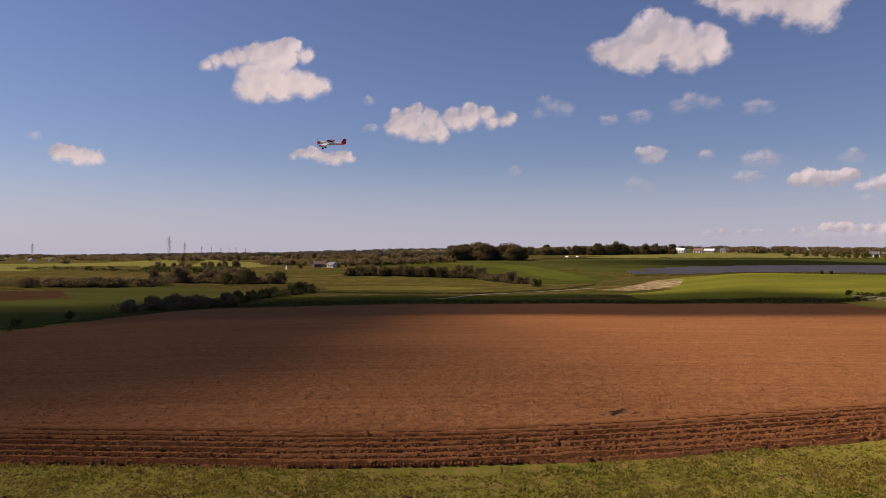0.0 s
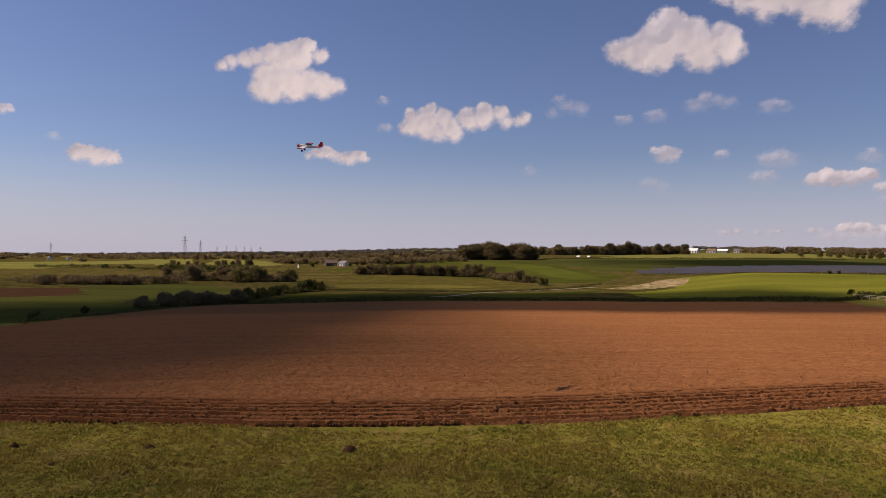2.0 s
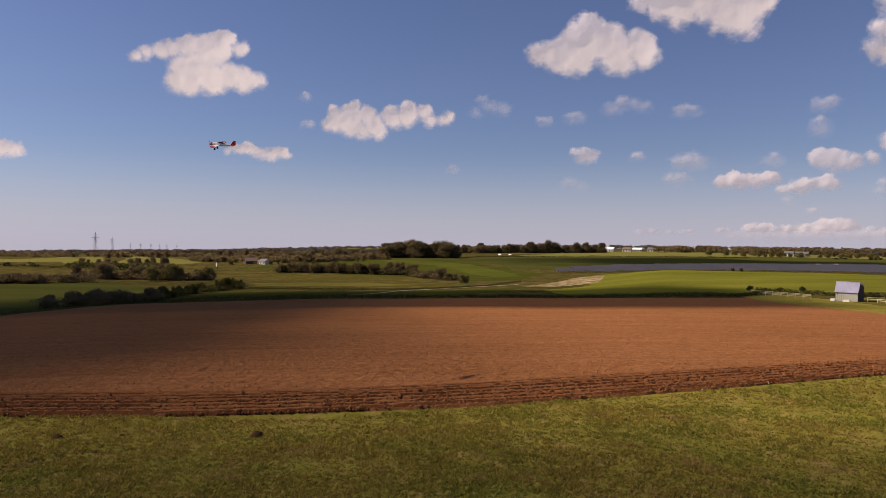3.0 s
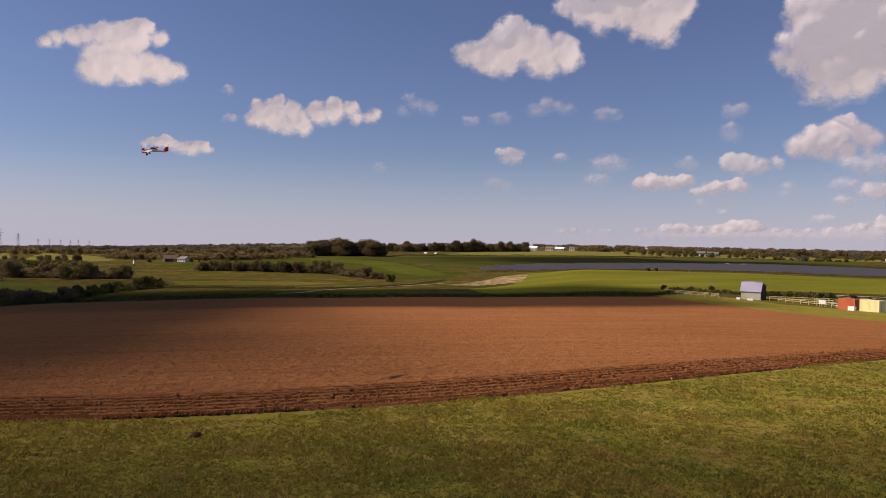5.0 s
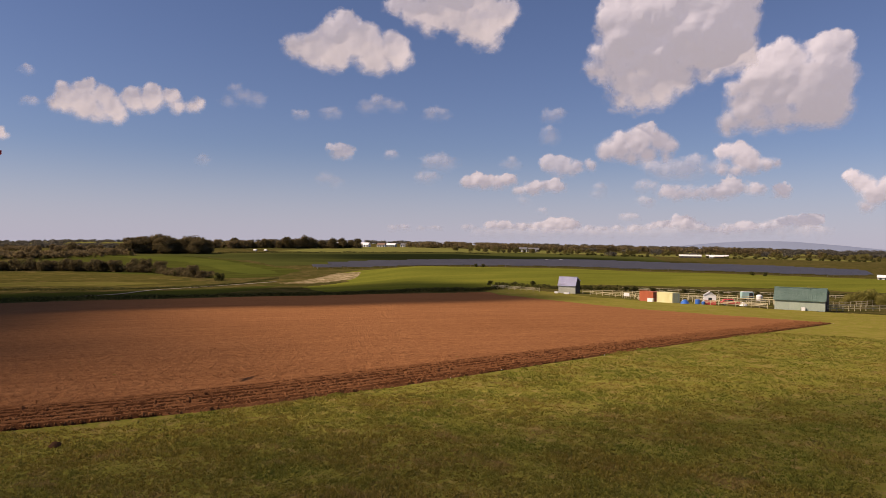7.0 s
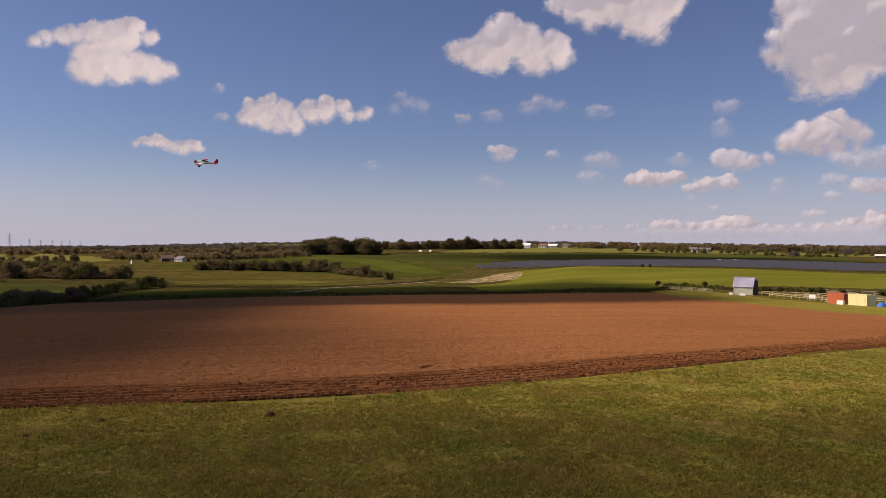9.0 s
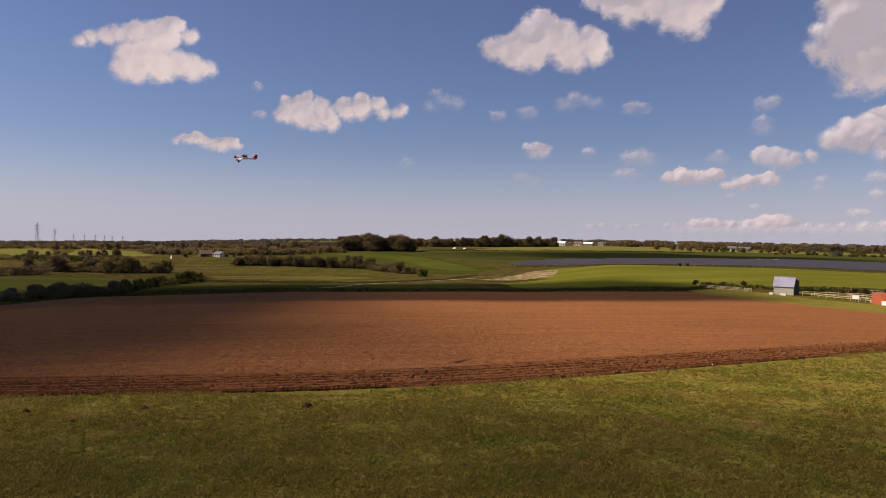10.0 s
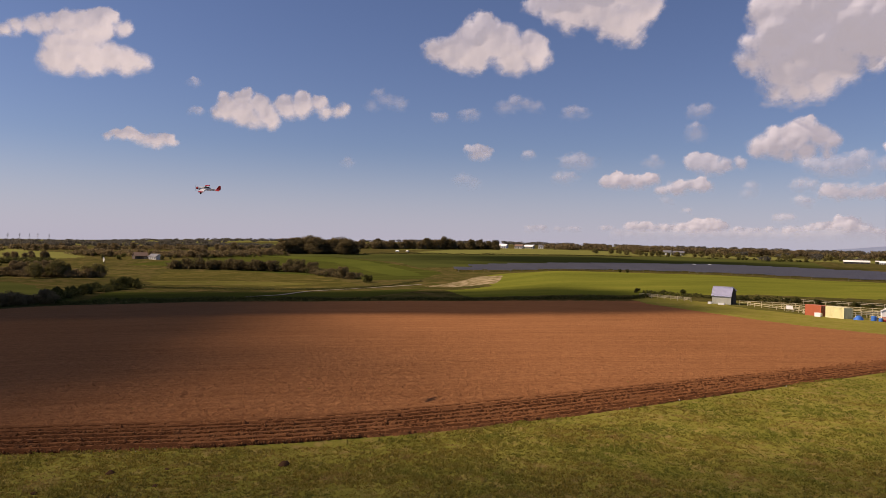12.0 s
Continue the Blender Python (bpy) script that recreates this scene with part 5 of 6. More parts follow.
def car(x, y, turn, paint, label, L=4.1, W=1.7, H=1.45, name="car"):
    """A hatchback or van: lower body, cabin with windows, four wheels."""
    c = new(name)
    c.matrix_world = pose(x, y, at(x, y), 0, 0, turn)
    bm = bmesh.new()
    box(bm, -L / 2, -W / 2, 0.28, L / 2, W / 2, H * 0.6)
    bmesh.ops.bevel(bm, geom=bm.edges[:], offset=0.12, segments=2, affect="EDGES")
    part("body", bm, paint, c)
    bm = bmesh.new()
    vs = box(bm, -L * 0.42, -W / 2 + 0.08, H * 0.58, L * 0.2, W / 2 - 0.08, H)
    for v in vs:
        if v.co.z > H * 0.8:
            v.co.x *= 0.78
            v.co.y *= 0.88
    bmesh.ops.bevel(bm, geom=bm.edges[:], offset=0.06, segments=2, affect="EDGES")
    part("cabin", bm, paint, c)
    for s in (-1, 1):
        bm = bmesh.new()
        box(bm, -L * 0.33, s * (W / 2 - 0.12) - 0.02, H * 0.66, L * 0.12, s * (W / 2 - 0.12) + 0.02, H * 0.9)
        part("side_window", bm, GLASS, c)
        for xx in (-L * 0.31, L * 0.31):
            wheel(xx, s * (W / 2 - 0.1), 0.31, 0.31, 0.2, c)
    return tagged(c, label, "car")


car(129.3, 112.4, -35, RED, "small red hatchback car parked by the kiosk")


def horse_trailer(x, y, turn, label):
    """Box trailer: closed body with a dark panel for the shade in its side doorway, roof cap, mudguards, drawbar and
    two wheels.
    """
    o = new("horse_trailer")
    o.matrix_world = pose(x, y, at(x, y), 0, 0, turn)
    bm = bmesh.new()
    box(bm, -1.6, -0.9, 0.55, 1.6, 0.9, 2.3)
    bmesh.ops.bevel(bm, geom=bm.edges[:], offset=0.1, segments=2, affect="EDGES")
    part("body", bm, TEAL, o)
    bm = bmesh.new()
    box(bm, -1.5, -0.85, 2.29, 1.5, 0.85, 2.42)
    bmesh.ops.bevel(bm, geom=bm.edges[:], offset=0.05, segments=2, affect="EDGES")
    part("roof", bm, WHITE, o)
    # no opening is cut: a dark slab paints the shade inside the doorway
    bm = bmesh.new()
    box(bm, 0.3, -0.93, 0.8, 1.4, -0.88, 2.1)
    part("open_doorway", bm, DARK, o, "dark panel in place of a shaded open doorway")
    bm = bmesh.new()
    limb(bm, (-1.55, 0, 0.5), (-2.7, 0, 0.45), 0.06, 0.05)
    part("drawbar", bm, STEEL, o)
    for s in (-1, 1):
        wheel(0.1, s * 0.95, 0.33, 0.33, 0.2, o)
        bm = bmesh.new()
        box(bm, -0.4, s * 0.98 - 0.12, 0.7, 0.6, s * 0.98 + 0.12, 0.76)
        part("mudguard", bm, STEEL, o)
    return tagged(o, label, "trailer")


horse_trailer(159.7, 135.6, -30, "pale teal horse trailer with a dark panel for an open side in the paddock")


def barrel(x, y, r, h, m, label):
    o = new("barrel")
    o.matrix_world = pose(x, y, at(x, y) - 0.02)
    bm = bmesh.new()
    prof = [(r * 0.92, 0), (r, 0.06), (r, h * 0.33), (r * 1.04, h * 0.35), (r, h * 0.37), (r, h * 0.64), (r * 1.04, h * 0.66), (r, h * 0.68), (r, h - 0.06), (r * 0.92, h)]
    rings = [[bm.verts.new((a * math.cos(k * math.pi / 8), a * math.sin(k * math.pi / 8), z)) for k in range(16)] for a, z in prof]
    for p, q in zip(rings, rings[1:]):
        for k in range(16):
            bm.faces.new((p[k], p[(k + 1) % 16], q[(k + 1) % 16], q[k]))
    bm.faces.new(rings[0][::-1])
    bm.faces.new(rings[-1])
    part("drum", bm, m, o)
    bm = bmesh.new()
    limb(bm, (r * 0.5, 0, h), (r * 0.5, 0, h + 0.04), 0.04, 0.04, 8)
    part("bung", bm, DARK, o)
    return tagged(o, label, "barrel")


barrel(124.0, 117.0, 0.55, 1.1, BLUE, "blue plastic water barrel beside the paddock fence")
barrel(124.6, 115.8, 0.4, 0.7, BLUE, "short blue plastic tub beside the paddock fence")


def trough(x, y, turn, w, h, m, label):
    o = new("trough")
    o.matrix_world = pose(x, y, at(x, y) - 0.02, 0, 0, turn)
    bm = bmesh.new()
    vs = box(bm, -w / 2, -0.4, 0, w / 2, 0.4, h)
    top = max((f for f in bm.faces), key=lambda f: f.calc_center_median().z)
    r = bmesh.ops.inset_individual(bm, faces=[top], thickness=0.07)
    bmesh.ops.translate(bm, verts=top.verts[:], vec=(0, 0, -h * 0.6))
    part("tub", bm, m, o)
    bm = bmesh.new()
    box(bm, -w / 2 - 0.03, -0.43, h - 0.04, w / 2 + 0.03, -0.39, h + 0.02)
    part("rim", bm, m, o)
    return tagged(o, label, "trough")


trough(122.8, 168.8, -52, 1.6, 0.55, WHITE, "white water trough in front of the grey barn")
trough(121.4, 172.2, -52, 1.0, 0.6, WHITE, "small white tub in front of the grey barn")
trough(119.6, 128.0, -70, 1.4, 0.9, WHITE, "white feed bin between the containers")
trough(129.6, 93.2, -53, 0.7, 0.7, WHITE, "small white tub in front of the green barn")


PALEWOOD = plain("pale_yellowed_rail_timber", (0.40, 0.34, 0.20), (0.62, 0.54, 0.34), 4.0, 0.8)


def fence(line, height, rails, post_gap, label, m=None, group="paddock fences"):
    """Post-and-rail fence along ground points."""
    f = new("fence")
    x0, y0 = line[0]
    z0 = at(x0, y0)
    f.location = (x0, y0, z0)
    m = m or TIMBER
    post = bmesh.new()
    box(post, -0.06, -0.06, -0.2, 0.06, 0.06, height)
    bmesh.ops.bevel(post, geom=post.edges[:], offset=0.012, segments=1, affect="EDGES")
    post_me = None
    for (ax, ay), (bx_, by_) in zip(line, line[1:]):
        d = math.hypot(bx_ - ax, by_ - ay)
        k = max(1, round(d / post_gap))
        ang_ = math.atan2(by_ - ay, bx_ - ax)
        pts = [(ax + (bx_ - ax) * i / k, ay + (by_ - ay) * i / k) for i in range(k + 1)]
        for i, (x, y) in enumerate(pts):
            if post_me is None:
                p = part("post", post, m, f)
                post_me = p.data
            else:
                p = new("post", post_me)
                p.parent = f
            p.location = (x - x0, y - y0, at(x, y) - z0)
            p.rotation_euler = (rt.gauss(0, 0.02), rt.gauss(0, 0.02), ang_)
        for (xa, ya), (xb, yb) in zip(pts, pts[1:]):
            for r in range(rails):
                z = height * (0.92 - r * 0.78 / rails) + rt.gauss(0, 0.015)
                bm = bmesh.new()
                limb(bm, (xa - x0, ya - y0, at(xa, ya) - z0 + z), (xb - x0, yb - y0, at(xb, yb) - z0 + z + rt.gauss(0, 0.02)), 0.065, 0.06, 4)
                part("rail", bm, m, f)
    return tagged(f, label, "fence", group)


fence([(112, 196), (119, 178)], 1.3, 3, 2.4, "weathered grey post-and-rail fence beside the grey barn", PALEWOOD)
fence([(128.5, 165), (130, 152), (127.5, 142), (124, 135.5)], 1.05, 2, 2.4, "weathered post-and-rail fence along the paddock front", PALEWOOD)
fence([(124.4, 118.4), (126.4, 108), (127, 99.8)], 1.15, 3, 2.2, "weathered post-and-rail fence along the paddock front", PALEWOOD)
fence([(133, 91), (150, 94), (170, 95), (195, 102)], 1.4, 3, 2.6, "pale post-and-rail fence beside the green barn", PALEWOOD)
fence([(141, 104), (156, 108), (176, 112), (200, 116)], 1.4, 2, 2.8, "pale yellow rail fence behind the green barn", PALEWOOD)
fence([(128, 168), (140, 160), (152, 146), (160, 132), (165, 120)], 1.3, 2, 2.8, "pale yellow rail fence round the riding ring", PALEWOOD)
fence([(134, 158), (138, 146), (146, 132), (150, 118), (146, 108)], 1.3, 2, 2.8, "pale yellow rail fence round the riding ring", PALEWOOD)
fence([(128, 128), (140, 132), (152, 138)], 1.3, 2, 2.6, "weathered rail fence across the paddock")
fence([(128, 112), (140, 116), (152, 120)], 1.2, 2, 2.6, "weathered rail fence across the paddock")
fence([(150, 178), (172, 158), (198, 134)], 1.2, 2, 3.0, "weathered rail fence along the field hedge")


def notice(x, y, w, h, label):
    o = new("notice_board")
    o.matrix_world = pose(x, y, at(x, y), 0, 0, -60)
    for s in (-1, 1):
        bm = bmesh.new()
        box(bm, s * w * 0.4 - 0.04, -0.04, -0.2, s * w * 0.4 + 0.04, 0.04, h + 0.8)
        part("post", bm, TIMBER, o)
    bm = bmesh.new()
    box(bm, -w / 2, -0.07, 0.7, w / 2, -0.045, 0.7 + h)
    part("panel", bm, WHITE, o)
    return tagged(o, label, "sign")


notice(127.5, 147, 1.6, 0.9, "blank white board on two posts by the paddock")

def tarp_heap(x, y, r, h, m, label, seed):
    """A sheeted heap with folds, weighed down at the rim."""
    u, a = np.meshgrid(np.linspace(0, 1, 12), np.linspace(0, 2 * math.pi, 29), indexing="ij")
    tx_, ty_ = u * r * 1.4 * np.cos(a), u * r * np.sin(a)
    tz_ = h * np.clip(1 - u ** 2.2, 0, 1) + fbm(tx_ * 1.8, ty_ * 1.8, seed, 3) * 0.5 * h * (1 - u)
    tz_[:, -1] = tz_[:, 0]
    o = sheet("tarpaulin_heap", tx_, ty_, tz_, np.ones(centres(tx_).shape, bool), [m], np.zeros(centres(tx_).shape, int))
    o.matrix_world = pose(x, y, at(x, y), 0, 0, 30)
    return tagged(o, label, "tarpaulin")


tarp_heap(122.6, 119.6, 1.0, 0.9, BLUE, "crumpled blue tarpaulin over a low heap", 401)
tarp_heap(123.8, 121.4, 0.8, 0.7, WHITE, "crumpled white sheet over a low heap", 402)
tarp_heap(131.5, 110.6, 0.9, 0.8, WHITE, "crumpled white sheet over a low heap", 403)


def plank_pile(x, y, turn, length, count, label, seed):
    """Loose planks thrown on a pile, each with its own lie."""
    o = new("plank_pile")
    o.matrix_world = pose(x, y, at(x, y), 0, 0, turn)
    r = random.Random(seed)
    for k in range(count):
        bm = bmesh.new()
        ll = length * r.uniform(0.6, 1.0)
        vs = box(bm, -ll / 2, -0.09, 0, ll / 2, 0.09, 0.05)
        bmesh.ops.rotate(bm, verts=vs, cent=(0, 0, 0), matrix=Matrix.Rotation(r.gauss(0, 0.22), 3, "Z") @ Matrix.Rotation(r.gauss(0, 0.06), 3, "Y"))
        bmesh.ops.translate(bm, verts=vs, vec=(r.gauss(0, 0.3), r.gauss(0, 0.5), 0.02 + 0.055 * k))
        part("plank", bm, PALEWOOD if k % 3 else TIMBER, o)
    return tagged(o, label, "timber")


plank_pile(129.6, 104.6, -50, 3.6, 16, "loose pile of weathered planks beside the paddock fence", 1)
plank_pile(133.5, 102.0, 10, 3.0, 14, "loose pile of weathered planks beside the green barn", 2)
plank_pile(126.2, 138.6, -70, 3.0, 12, "loose pile of weathered planks behind the container", 3)


def water_tank(x, y, label):
    """Upright plastic tank with a domed top, a lid and moulded bands."""
    o = new("water_tank")
    o.matrix_world = pose(x, y, at(x, y) - 0.02)
    bm = bmesh.new()
    prof = [(0.8, 0), (0.84, 0.08), (0.84, 0.5), (0.88, 0.55), (0.84, 0.6), (0.84, 1.1), (0.88, 1.15), (0.84, 1.2), (0.82, 1.5), (0.6, 1.75), (0.25, 1.85)]
    rings_ = [[bm.verts.new((a * math.cos(k * math.pi / 10), a * math.sin(k * math.pi / 10), z)) for k in range(20)] for a, z in prof]
    for p, q in zip(rings_, rings_[1:]):
        for k in range(20):
            bm.faces.new((p[k], p[(k + 1) % 20], q[(k + 1) % 20], q[k]))
    bm.faces.new(rings_[0][::-1])
    bm.faces.new(rings_[-1])
    part("shell", bm, WHITE, o)
    bm = bmesh.new()
    limb(bm, (0, 0, 1.84), (0, 0, 1.94), 0.28, 0.26, 14)
    part("lid", bm, DARK, o)
    return tagged(o, label, "water tank")


water_tank(160.6, 132.2, "white plastic water tank beside a horse trailer")

# jump poles laid in the riding ring
for k in range(9):
    x, y, a = rt.uniform(132, 150), rt.uniform(112, 156), rt.uniform(-30, 60)
    j = new("jump_pole")
    j.location = (x, y, at(x, y) + 0.06)
    bm = bmesh.new()
    limb(bm, (-1.6 * math.cos(radians(a)), -1.6 * math.sin(radians(a)), 0.5), (1.6 * math.cos(radians(a)), 1.6 * math.sin(radians(a)), 0.5), 0.06, 0.06, 6)
    part("pole", bm, PALEWOOD, j)
    for s in (-1, 1):
        bm = bmesh.new()
        limb(bm, (s * 1.5 * math.cos(radians(a)), s * 1.5 * math.sin(radians(a)), -0.15), (s * 1.5 * math.cos(radians(a)), s * 1.5 * math.sin(radians(a)), 1.1), 0.06, 0.06, 5)
        part("stand", bm, PALEWOOD, j)
    tagged(j, "pale yellow jump pole on two stands", "jump pole", "jump poles in the riding ring")


# ---- solar park on the slope ----
PANEL = plain("solar_panel_glass", (0.05, 0.049, 0.053), (0.088, 0.086, 0.094), 0.6, 0.4, 0.0, 0.0, 0.5)
SOLAR = [(104, 414), (132, 456), (192, 474), (294, 478), (330, 486), (408, 446), (457, 380), (466, 314), (371, 246), (335, 276), (296, 322), (240, 356), (195, 412), (128, 394)]


def solar_table():
    o = new("solar_table")
    for k in range(4):
        bm = bmesh.new()
        vs = box(bm, -8 + k * 4 + 0.04, -1.6, 0, -8 + (k + 1) * 4 - 0.04, 1.6, 0.05)
        bmesh.ops.rotate(bm, verts=vs, cent=(0, 0, 0), matrix=Matrix.Rotation(radians(24), 3, "X"))
        bmesh.ops.translate(bm, verts=vs, vec=(0, 0, 1.5))
        part("panel", bm, PANEL, o)
    for xx in (-7, -2.4, 2.4, 7):
        bm = bmesh.new()
        limb(bm, (xx, 0.3, -0.6), (xx, 0.3, 1.6), 0.06, 0.06, 4)
        part("leg", bm, STEEL, o)
    return tagged(o, "row of dark blue tilted solar panels on steel legs", "solar panel", "solar park tables")


table = solar_table()
for j in range(30):
    yy = 244 + j * 8.4
    for i in range(24):
        xx = 100 + i * 16.4
        if all(bool(inside(np.array([xx + o]), np.array([yy]), SOLAR)[0]) for o in (-6, 6)):
            copy_thing(table, pose(xx, yy, at(xx, yy), 0, 0, 0))
drop(table)


# ---- far farms and houses ----
def far_barn(x, y, turn, w, d, h, rise, wall_m, roof_m, label, openings=3):
    """A farm building with pitched roof along its length, doors or windows in the long side."""
    o = new("farm_building")
    o.matrix_world = pose(x, y, at(x, y) - 0.3, 0, 0, turn)
    bm = bmesh.new()
    box(bm, -w / 2, -d / 2, 0, w / 2, d / 2, h)
    part("wall_shell", bm, wall_m, o)
    for s in (-1, 1):
        bm = bmesh.new()
        f = bm.faces.new([bm.verts.new(p) for p in ((-w / 2 - 0.3, s * (d / 2 + 0.4), h - 0.3), (w / 2 + 0.3, s * (d / 2 + 0.4), h - 0.3), (w / 2 + 0.3, 0, h + rise), (-w / 2 - 0.3, 0, h + rise))])
        bmesh.ops.recalc_face_normals(bm, faces=bm.faces)
        bmesh.ops.solidify(bm, geom=bm.faces[:], thickness=0.2)
        part("roof_slope", bm, roof_m, o)
        bm = bmesh.new()
        bm.faces.new([bm.verts.new(p) for p in ((s * w / 2, -d / 2, h), (s * w / 2, d / 2, h), (s * w / 2, 0, h + rise))])
        bmesh.ops.solidify(bm, geom=bm.faces[:], thickness=0.15)
        part("gable", bm, wall_m, o)
    for k in range(openings):
        cx_ = -w / 2 + (k + 0.5) * w / openings
        bm = bmesh.new()
        box(bm, cx_ - w / openings * 0.22, -d / 2 - 0.06, h * 0.15, cx_ + w / openings * 0.22, -d / 2 + 0.05, h * 0.7)
        part("door" if h > 3.5 else "window", bm, GLASS, o)
    return tagged(o, label, "farm building", "far farm buildings")


FARM = ((282, 1036, 6, 16, 9, 4, 2.5, WHITE, SLATE), (297, 1040, 10, 18, 10, 4.5, 3, RENDERED, STEEL), (312, 1040, 8, 14, 9, 4, 2.5, RENDERED, SLATE), (328, 1050, 12, 22, 12, 5, 3, WHITE, WHITE), (352, 1045, 5, 18, 12, 4, 3, RENDERED, SLATE),
        (372, 1055, 10, 26, 14, 5, 3.5, WHITE, WHITE), (398, 1050, 14, 20, 12, 5, 3, RENDERED, TILEBROWN), (418, 1060, 12, 24, 14, 4.5, 3, WALLGREY, WHITE), (440, 1065, 15, 12, 8, 5, 3, RENDERED, SLATE))
for x, y, a, w, d, h, r, wm, rm in FARM:
    far_barn(x - 24, y, a - 50, w * 0.62, d * 0.7, h * 0.75, r * 0.9, wm, rm, "pale far farm building among fields", max(2, int(w / 6)))
stand(DUSKY + THORNS, [(252, 1046), (300, 1060), (360, 1068), (425, 1075)], 22, (0.6, 0.9), 5, "dark tree among far farm buildings", "tree", "trees round the far farm")
far_barn(-80, 518, -48, 9, 5, 2.4, 1.6, RENDERED, SLATE, "white farmhouse among hedgerow trees", 4)
far_barn(-91, 526, 30, 9, 6, 2.4, 2.2, WALLDARK, TILEBROWN, "brown barn beside a white farmhouse", 2)
far_barn(-330, 575, -40, 4, 3, 1.7, 1.3, RENDERED, SLATE, "white far house at the edge of fields", 3)
far_barn(-318, 582, -50, 3.4, 3, 1.6, 1.3, RENDERED, TILEBROWN, "white far house at the edge of fields", 3)
far_barn(131, 757, -45, 3.2, 2.4, 1.2, 0.8, WHITE, WHITE, "small white cabin below a far wood", 2)
far_barn(142, 757, -45, 2.4, 2.2, 1.1, 0.8, WHITE, WHITE, "small white cabin below a far wood", 2)
far_barn(600, 625, -40, 24, 12, 2.2, 1.5, WALLDARK, RENDERED, "long white-roofed farm shed", 5)
far_barn(628, 612, -42, 24, 12, 2.2, 1.5, WALLDARK, RENDERED, "long white-roofed farm shed", 5)
far_barn(614, 606, -42, 5, 4, 2.0, 1.2, RENDERED, WHITE, "long white-roofed farm shed", 3)
far_barn(497, 826, -30, 10, 8, 4, 2.5, WHITE, SLATE, "white far house among fields", 3)
far_barn(516, 830, -30, 14, 8, 3.5, 2.5, RENDERED, SLATE, "white far house among fields", 3)
far_barn(352, 226, -54, 7, 5, 1.6, 0.9, RENDERED, WHITE, "low white shed beyond the willows", 3)
for x, y in ((308, 470), (320, 468)):
    car(x, y, -30, WHITE, "white van parked beside the solar park", 5.0, 2.0, 2.3, "van")

for proto in OAKS + ASHES + DUSKY + THORNS + SALLOWS + WILLOWS + GOAT_WILLOWS:
    drop(proto)

# white round dish on a dark pole in the valley
dish = new("dish_aerial")
dish.matrix_world = pose(-103, 474, at(-103, 474), 0, 0, -50)
bm = bmesh.new()
limb(bm, (0, 0, -0.3), (0, 0, 2.2), 0.16, 0.12, 8)
part("pole", bm, DARK, dish)
bm = bmesh.new()
rings = []
for a in range(7):
    u = a / 6
    rings.append([bm.verts.new((1.0 * u * math.cos(k * math.pi / 10), -0.3 - 0.35 * u * u, 2.9 + 1.5 * u * math.sin(k * math.pi / 10))) for k in range(20)])
for p, q in zip(rings, rings[1:]):
    for k in range(20):
        bm.faces.new((p[k], p[(k + 1) % 20], q[(k + 1) % 20], q[k]))
bmesh.ops.remove_doubles(bm, verts=bm.verts[:], dist=0.001)
bmesh.ops.solidify(bm, geom=bm.faces[:], thickness=0.08)
part("reflector", bm, WHITE, dish)
tagged(dish, "white oval dish on a dark pole in pasture", "dish aerial")


# ---- pylons on the skyline ----
def pylon():
    o = new("pylon")
    H = 46
    lv = [(0, 4.2), (14, 2.6), (27, 1.5), (38, 1.1), (46, 0.2)]
    bm = bmesh.new()
    for s in ((-1, -1), (-1, 1), (1, -1), (1, 1)):
        for (z0, r0), (z1, r1) in zip(lv, lv[1:]):
            limb(bm, (s[0] * r0, s[1] * r0, z0), (s[0] * r1, s[1] * r1, z1), 0.28, 0.24, 4)
    part("leg_frame", bm, STEEL, o)
    bm = bmesh.new()
    for (z0, r0), (z1, r1) in zip(lv, lv[1:-1]):
        for s in (-1, 1):
            limb(bm, (-r0, s * r0, z0), (r1, s * r1, z1), 0.16, 0.16, 4)
            limb(bm, (r0, s * r0, z0), (-r1, s * r1, z1), 0.16, 0.16, 4)
    part("lattice", bm, STEEL, o)
    for z, w in ((27, 7.0), (33, 9.0), (39, 6.5)):
        bm = bmesh.new()
        limb(bm, (-w, 0, z), (w, 0, z), 0.22, 0.22, 4)
        limb(bm, (-w, 0, z), (0, 0, z + 2.2), 0.16, 0.16, 4)
        limb(bm, (w, 0, z), (0, 0, z + 2.2), 0.16, 0.16, 4)
        part("cross_arm", bm, STEEL, o)
    return tagged(o, "grey steel lattice electricity pylon on the skyline", "pylon", "pylons on the skyline")


py_ = pylon()
for az, r, s in ((-20.9, 2150, 1.2), (-19.8, 2500, 1.0), (-18.6, 3000, 0.7), (-17.9, 3300, 0.7), (-17.2, 3500, 0.72), (-16.6, 3700, 0.7), (-16.1, 3800, 0.75), (-15.4, 4000, 0.7), (-29.8, 2300, 0.85)):
    x, y = r * math.sin(radians(az)), r * math.cos(radians(az))
    o = copy_thing(py_, pose(x, y, at(x, y) - 0.5, 0, 0, 35 - az))
    o.scale = (s, s, s)
drop(py_)

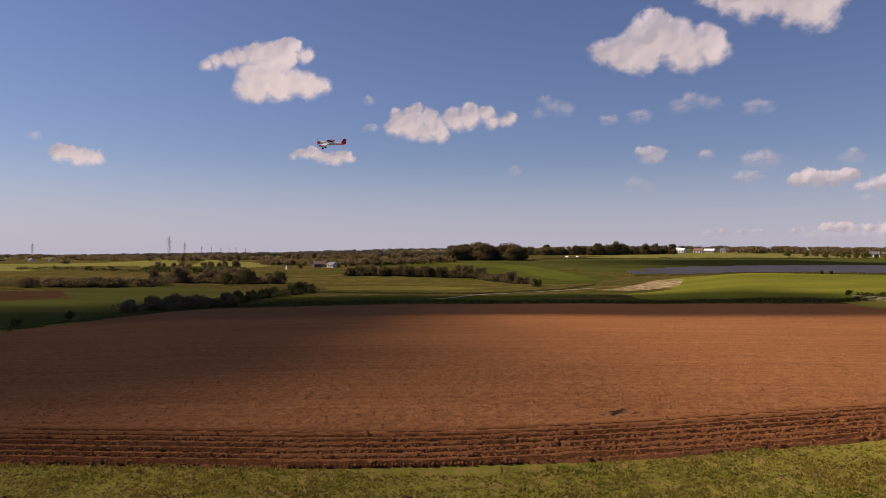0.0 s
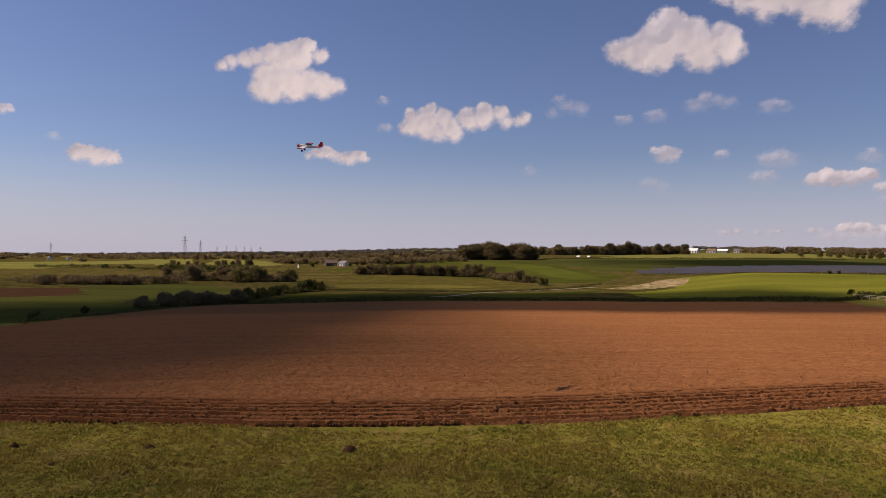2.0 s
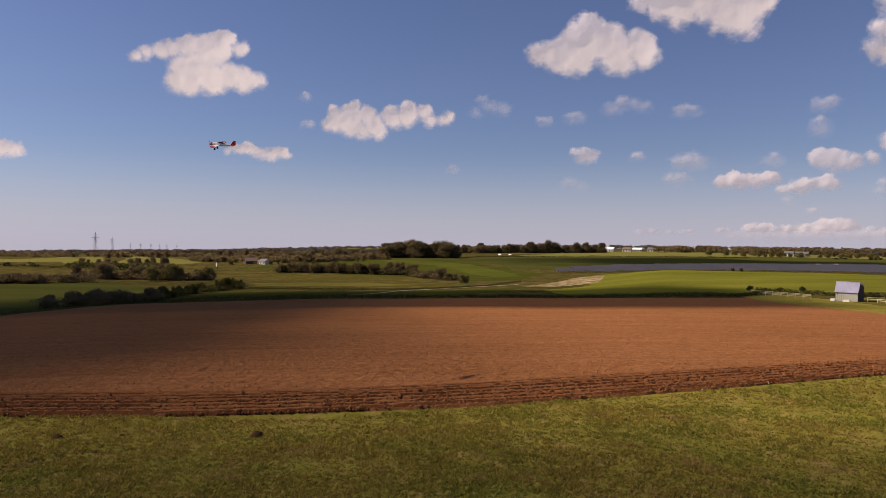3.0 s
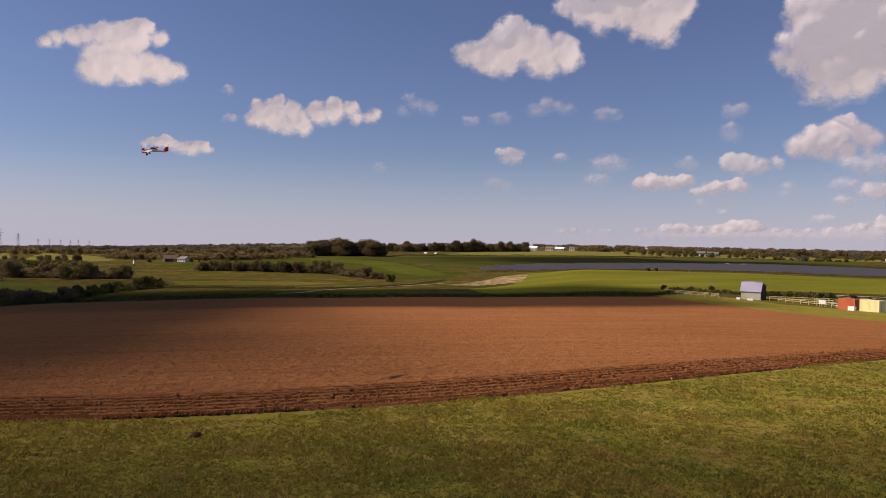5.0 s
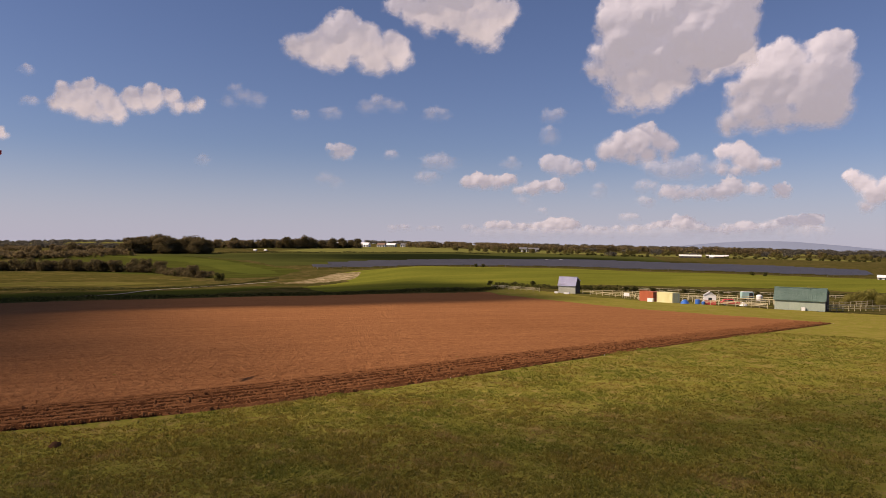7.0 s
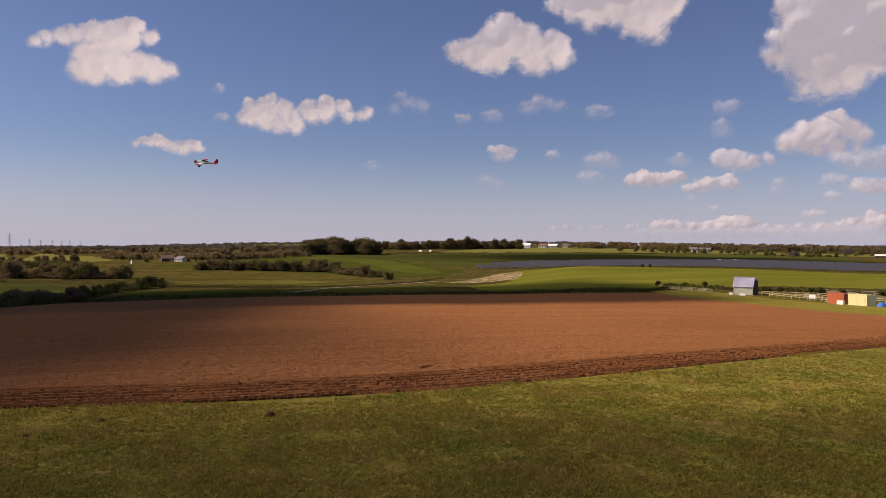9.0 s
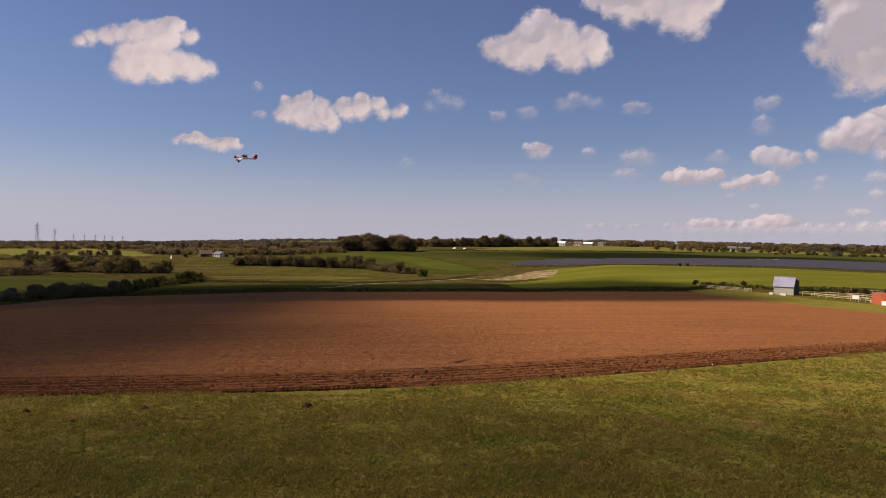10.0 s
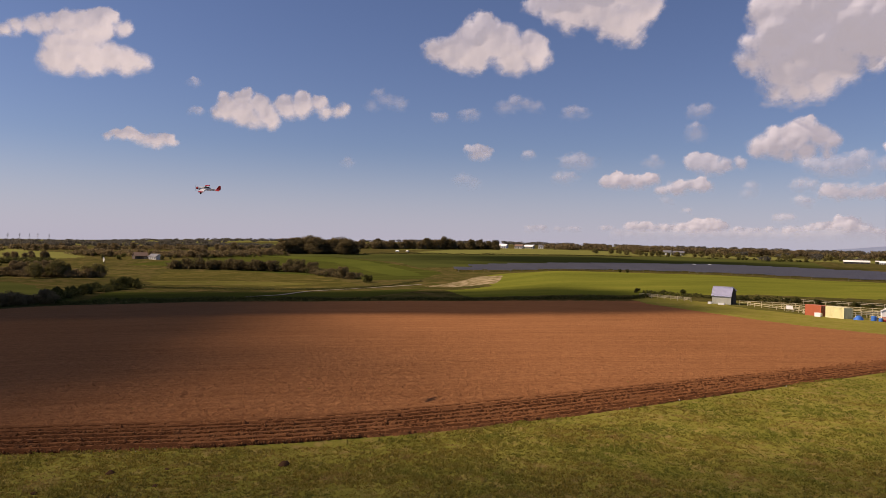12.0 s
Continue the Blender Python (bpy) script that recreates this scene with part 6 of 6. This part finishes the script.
# ---- blue hills beyond ----
hu, hv = np.meshgrid(np.radians(np.linspace(-48, 70, 340)), np.linspace(0, 1, 6), indexing="ij")
hd_ = np.degrees(hu)
prof = np.exp(-((hd_ - 49) / 7) ** 2) * 68 + np.exp(-((hd_ + 2) / 1.2) ** 2) * 22 + fbm(hd_ * 0.25, hu * 0, 301, 4) * 22
# the haze of distance is painted into the hills' blue-grey colour
HILLS = plain("moorland_haze_tint", (0.15, 0.185, 0.27), (0.19, 0.225, 0.31), 0.002, 1.0, 0.0)
mk = np.ones(centres(hu).shape, bool)
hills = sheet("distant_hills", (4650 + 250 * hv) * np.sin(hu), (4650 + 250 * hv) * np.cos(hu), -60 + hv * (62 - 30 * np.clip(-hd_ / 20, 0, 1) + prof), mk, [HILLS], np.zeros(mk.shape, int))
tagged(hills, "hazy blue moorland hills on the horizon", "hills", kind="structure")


# ---- model aeroplane in flight ----
def loft(bm, sections, sides=14):
    """Skin over elliptical sections: x, half width, half height, z."""
    rings = [[bm.verts.new((x, w * math.cos(k * 2 * math.pi / sides), z + h * math.sin(k * 2 * math.pi / sides))) for k in range(sides)] for x, w, h, z in sections]
    for p, q in zip(rings, rings[1:]):
        for k in range(sides):
            bm.faces.new((p[k], p[(k + 1) % sides], q[(k + 1) % sides], q[k]))
    bm.faces.new(rings[0][::-1])
    bm.faces.new(rings[-1])
    bmesh.ops.recalc_face_normals(bm, faces=bm.faces)


def slab(bm, pts, thick, axis):
    f = bm.faces.new([bm.verts.new(p) for p in pts])
    r = bmesh.ops.extrude_face_region(bm, geom=[f])
    bmesh.ops.translate(bm, verts=[v for v in r["geom"] if isinstance(v, bmesh.types.BMVert)], vec=[thick * a for a in axis])
    bmesh.ops.recalc_face_normals(bm, faces=bm.faces)
    bmesh.ops.bevel(bm, geom=bm.edges[:], offset=thick * 0.3, segments=1, affect="EDGES")


plane = new("model_aeroplane")
bm = bmesh.new()
loft(bm, ((0.70, 0.055, 0.06, 0), (0.62, 0.085, 0.09, 0), (0.35, 0.09, 0.105, 0.01), (0.0, 0.075, 0.095, 0.01), (-0.4, 0.045, 0.06, 0.02), (-0.72, 0.02, 0.03, 0.03)))
part("fuselage", bm, WHITE, plane)
bm = bmesh.new()
loft(bm, ((0.74, 0.05, 0.055, 0), (0.70, 0.075, 0.08, 0), (0.60, 0.09, 0.097, 0.002)))
part("cowling", bm, RED, plane, "red engine cowling")
bm = bmesh.new()
slab(bm, ((0.38, -0.95, -0.02), (0.12, -0.95, -0.02), (0.08, 0.0, -0.05), (0.08, 0.95, -0.02), (0.38, 0.95, -0.02), (0.42, 0.0, -0.05)), 0.035, (0, 0, 1))
part("wing", bm, WHITE, plane)
for s in (-1, 1):
    bm = bmesh.new()
    slab(bm, ((0.385, s * 0.97, -0.015), (0.115, s * 0.97, -0.015), (0.115, s * 0.72, -0.022), (0.39, s * 0.72, -0.022)), 0.045, (0, 0, 1))
    part("wing_tip", bm, RED, plane, "red wing tip")
    bm = bmesh.new()
    limb(bm, (0.34, s * 0.08, -0.04), (0.38, s * 0.2, -0.24), 0.012, 0.012, 6)
    leg_ = part("undercarriage_leg", bm, STEEL, plane)
    bm = bmesh.new()
    bmesh.ops.create_cone(bm, cap_ends=True, segments=14, radius1=0.06, radius2=0.06, depth=0.03, matrix=Matrix.Translation((0.38, s * 0.21, -0.25)) @ Matrix.Rotation(math.pi / 2, 4, "X"))
    part("wheel", bm, DARK, leg_)
bm = bmesh.new()
slab(bm, ((-0.55, -0.32, 0.04), (-0.74, -0.32, 0.04), (-0.76, 0.32, 0.04), (-0.55, 0.32, 0.04), (-0.48, 0.0, 0.04)), 0.02, (0, 0, 1))
part("tailplane", bm, RED, plane, "red tailplane")
bm = bmesh.new()
slab(bm, ((-0.5, -0.01, 0.05), (-0.8, -0.01, 0.05), (-0.82, -0.01, 0.3), (-0.68, -0.01, 0.33)), 0.02, (0, 1, 0))
part("fin", bm, RED, plane, "red tail fin")
bm = bmesh.new()
loft(bm, ((0.28, 0.03, 0.02, 0.10), (0.18, 0.06, 0.07, 0.11), (0.02, 0.055, 0.06, 0.11), (-0.15, 0.02, 0.02, 0.10)))
part("canopy", bm, GLASS, plane, "dark cockpit canopy")
bm = bmesh.new()
slab(bm, ((0.755, -0.015, -0.2), (0.755, 0.015, -0.2), (0.755, 0.025, 0.0), (0.755, 0.015, 0.2), (0.755, -0.015, 0.2), (0.755, -0.025, 0.0)), 0.01, (1, 0, 0))
part("propeller", bm, DARK, plane)
plane.matrix_world = pose(-5.9, 37.5, 13.1, -18, -6, 172)
tagged(plane, "white and red propeller model aeroplane in flight", "model aeroplane")
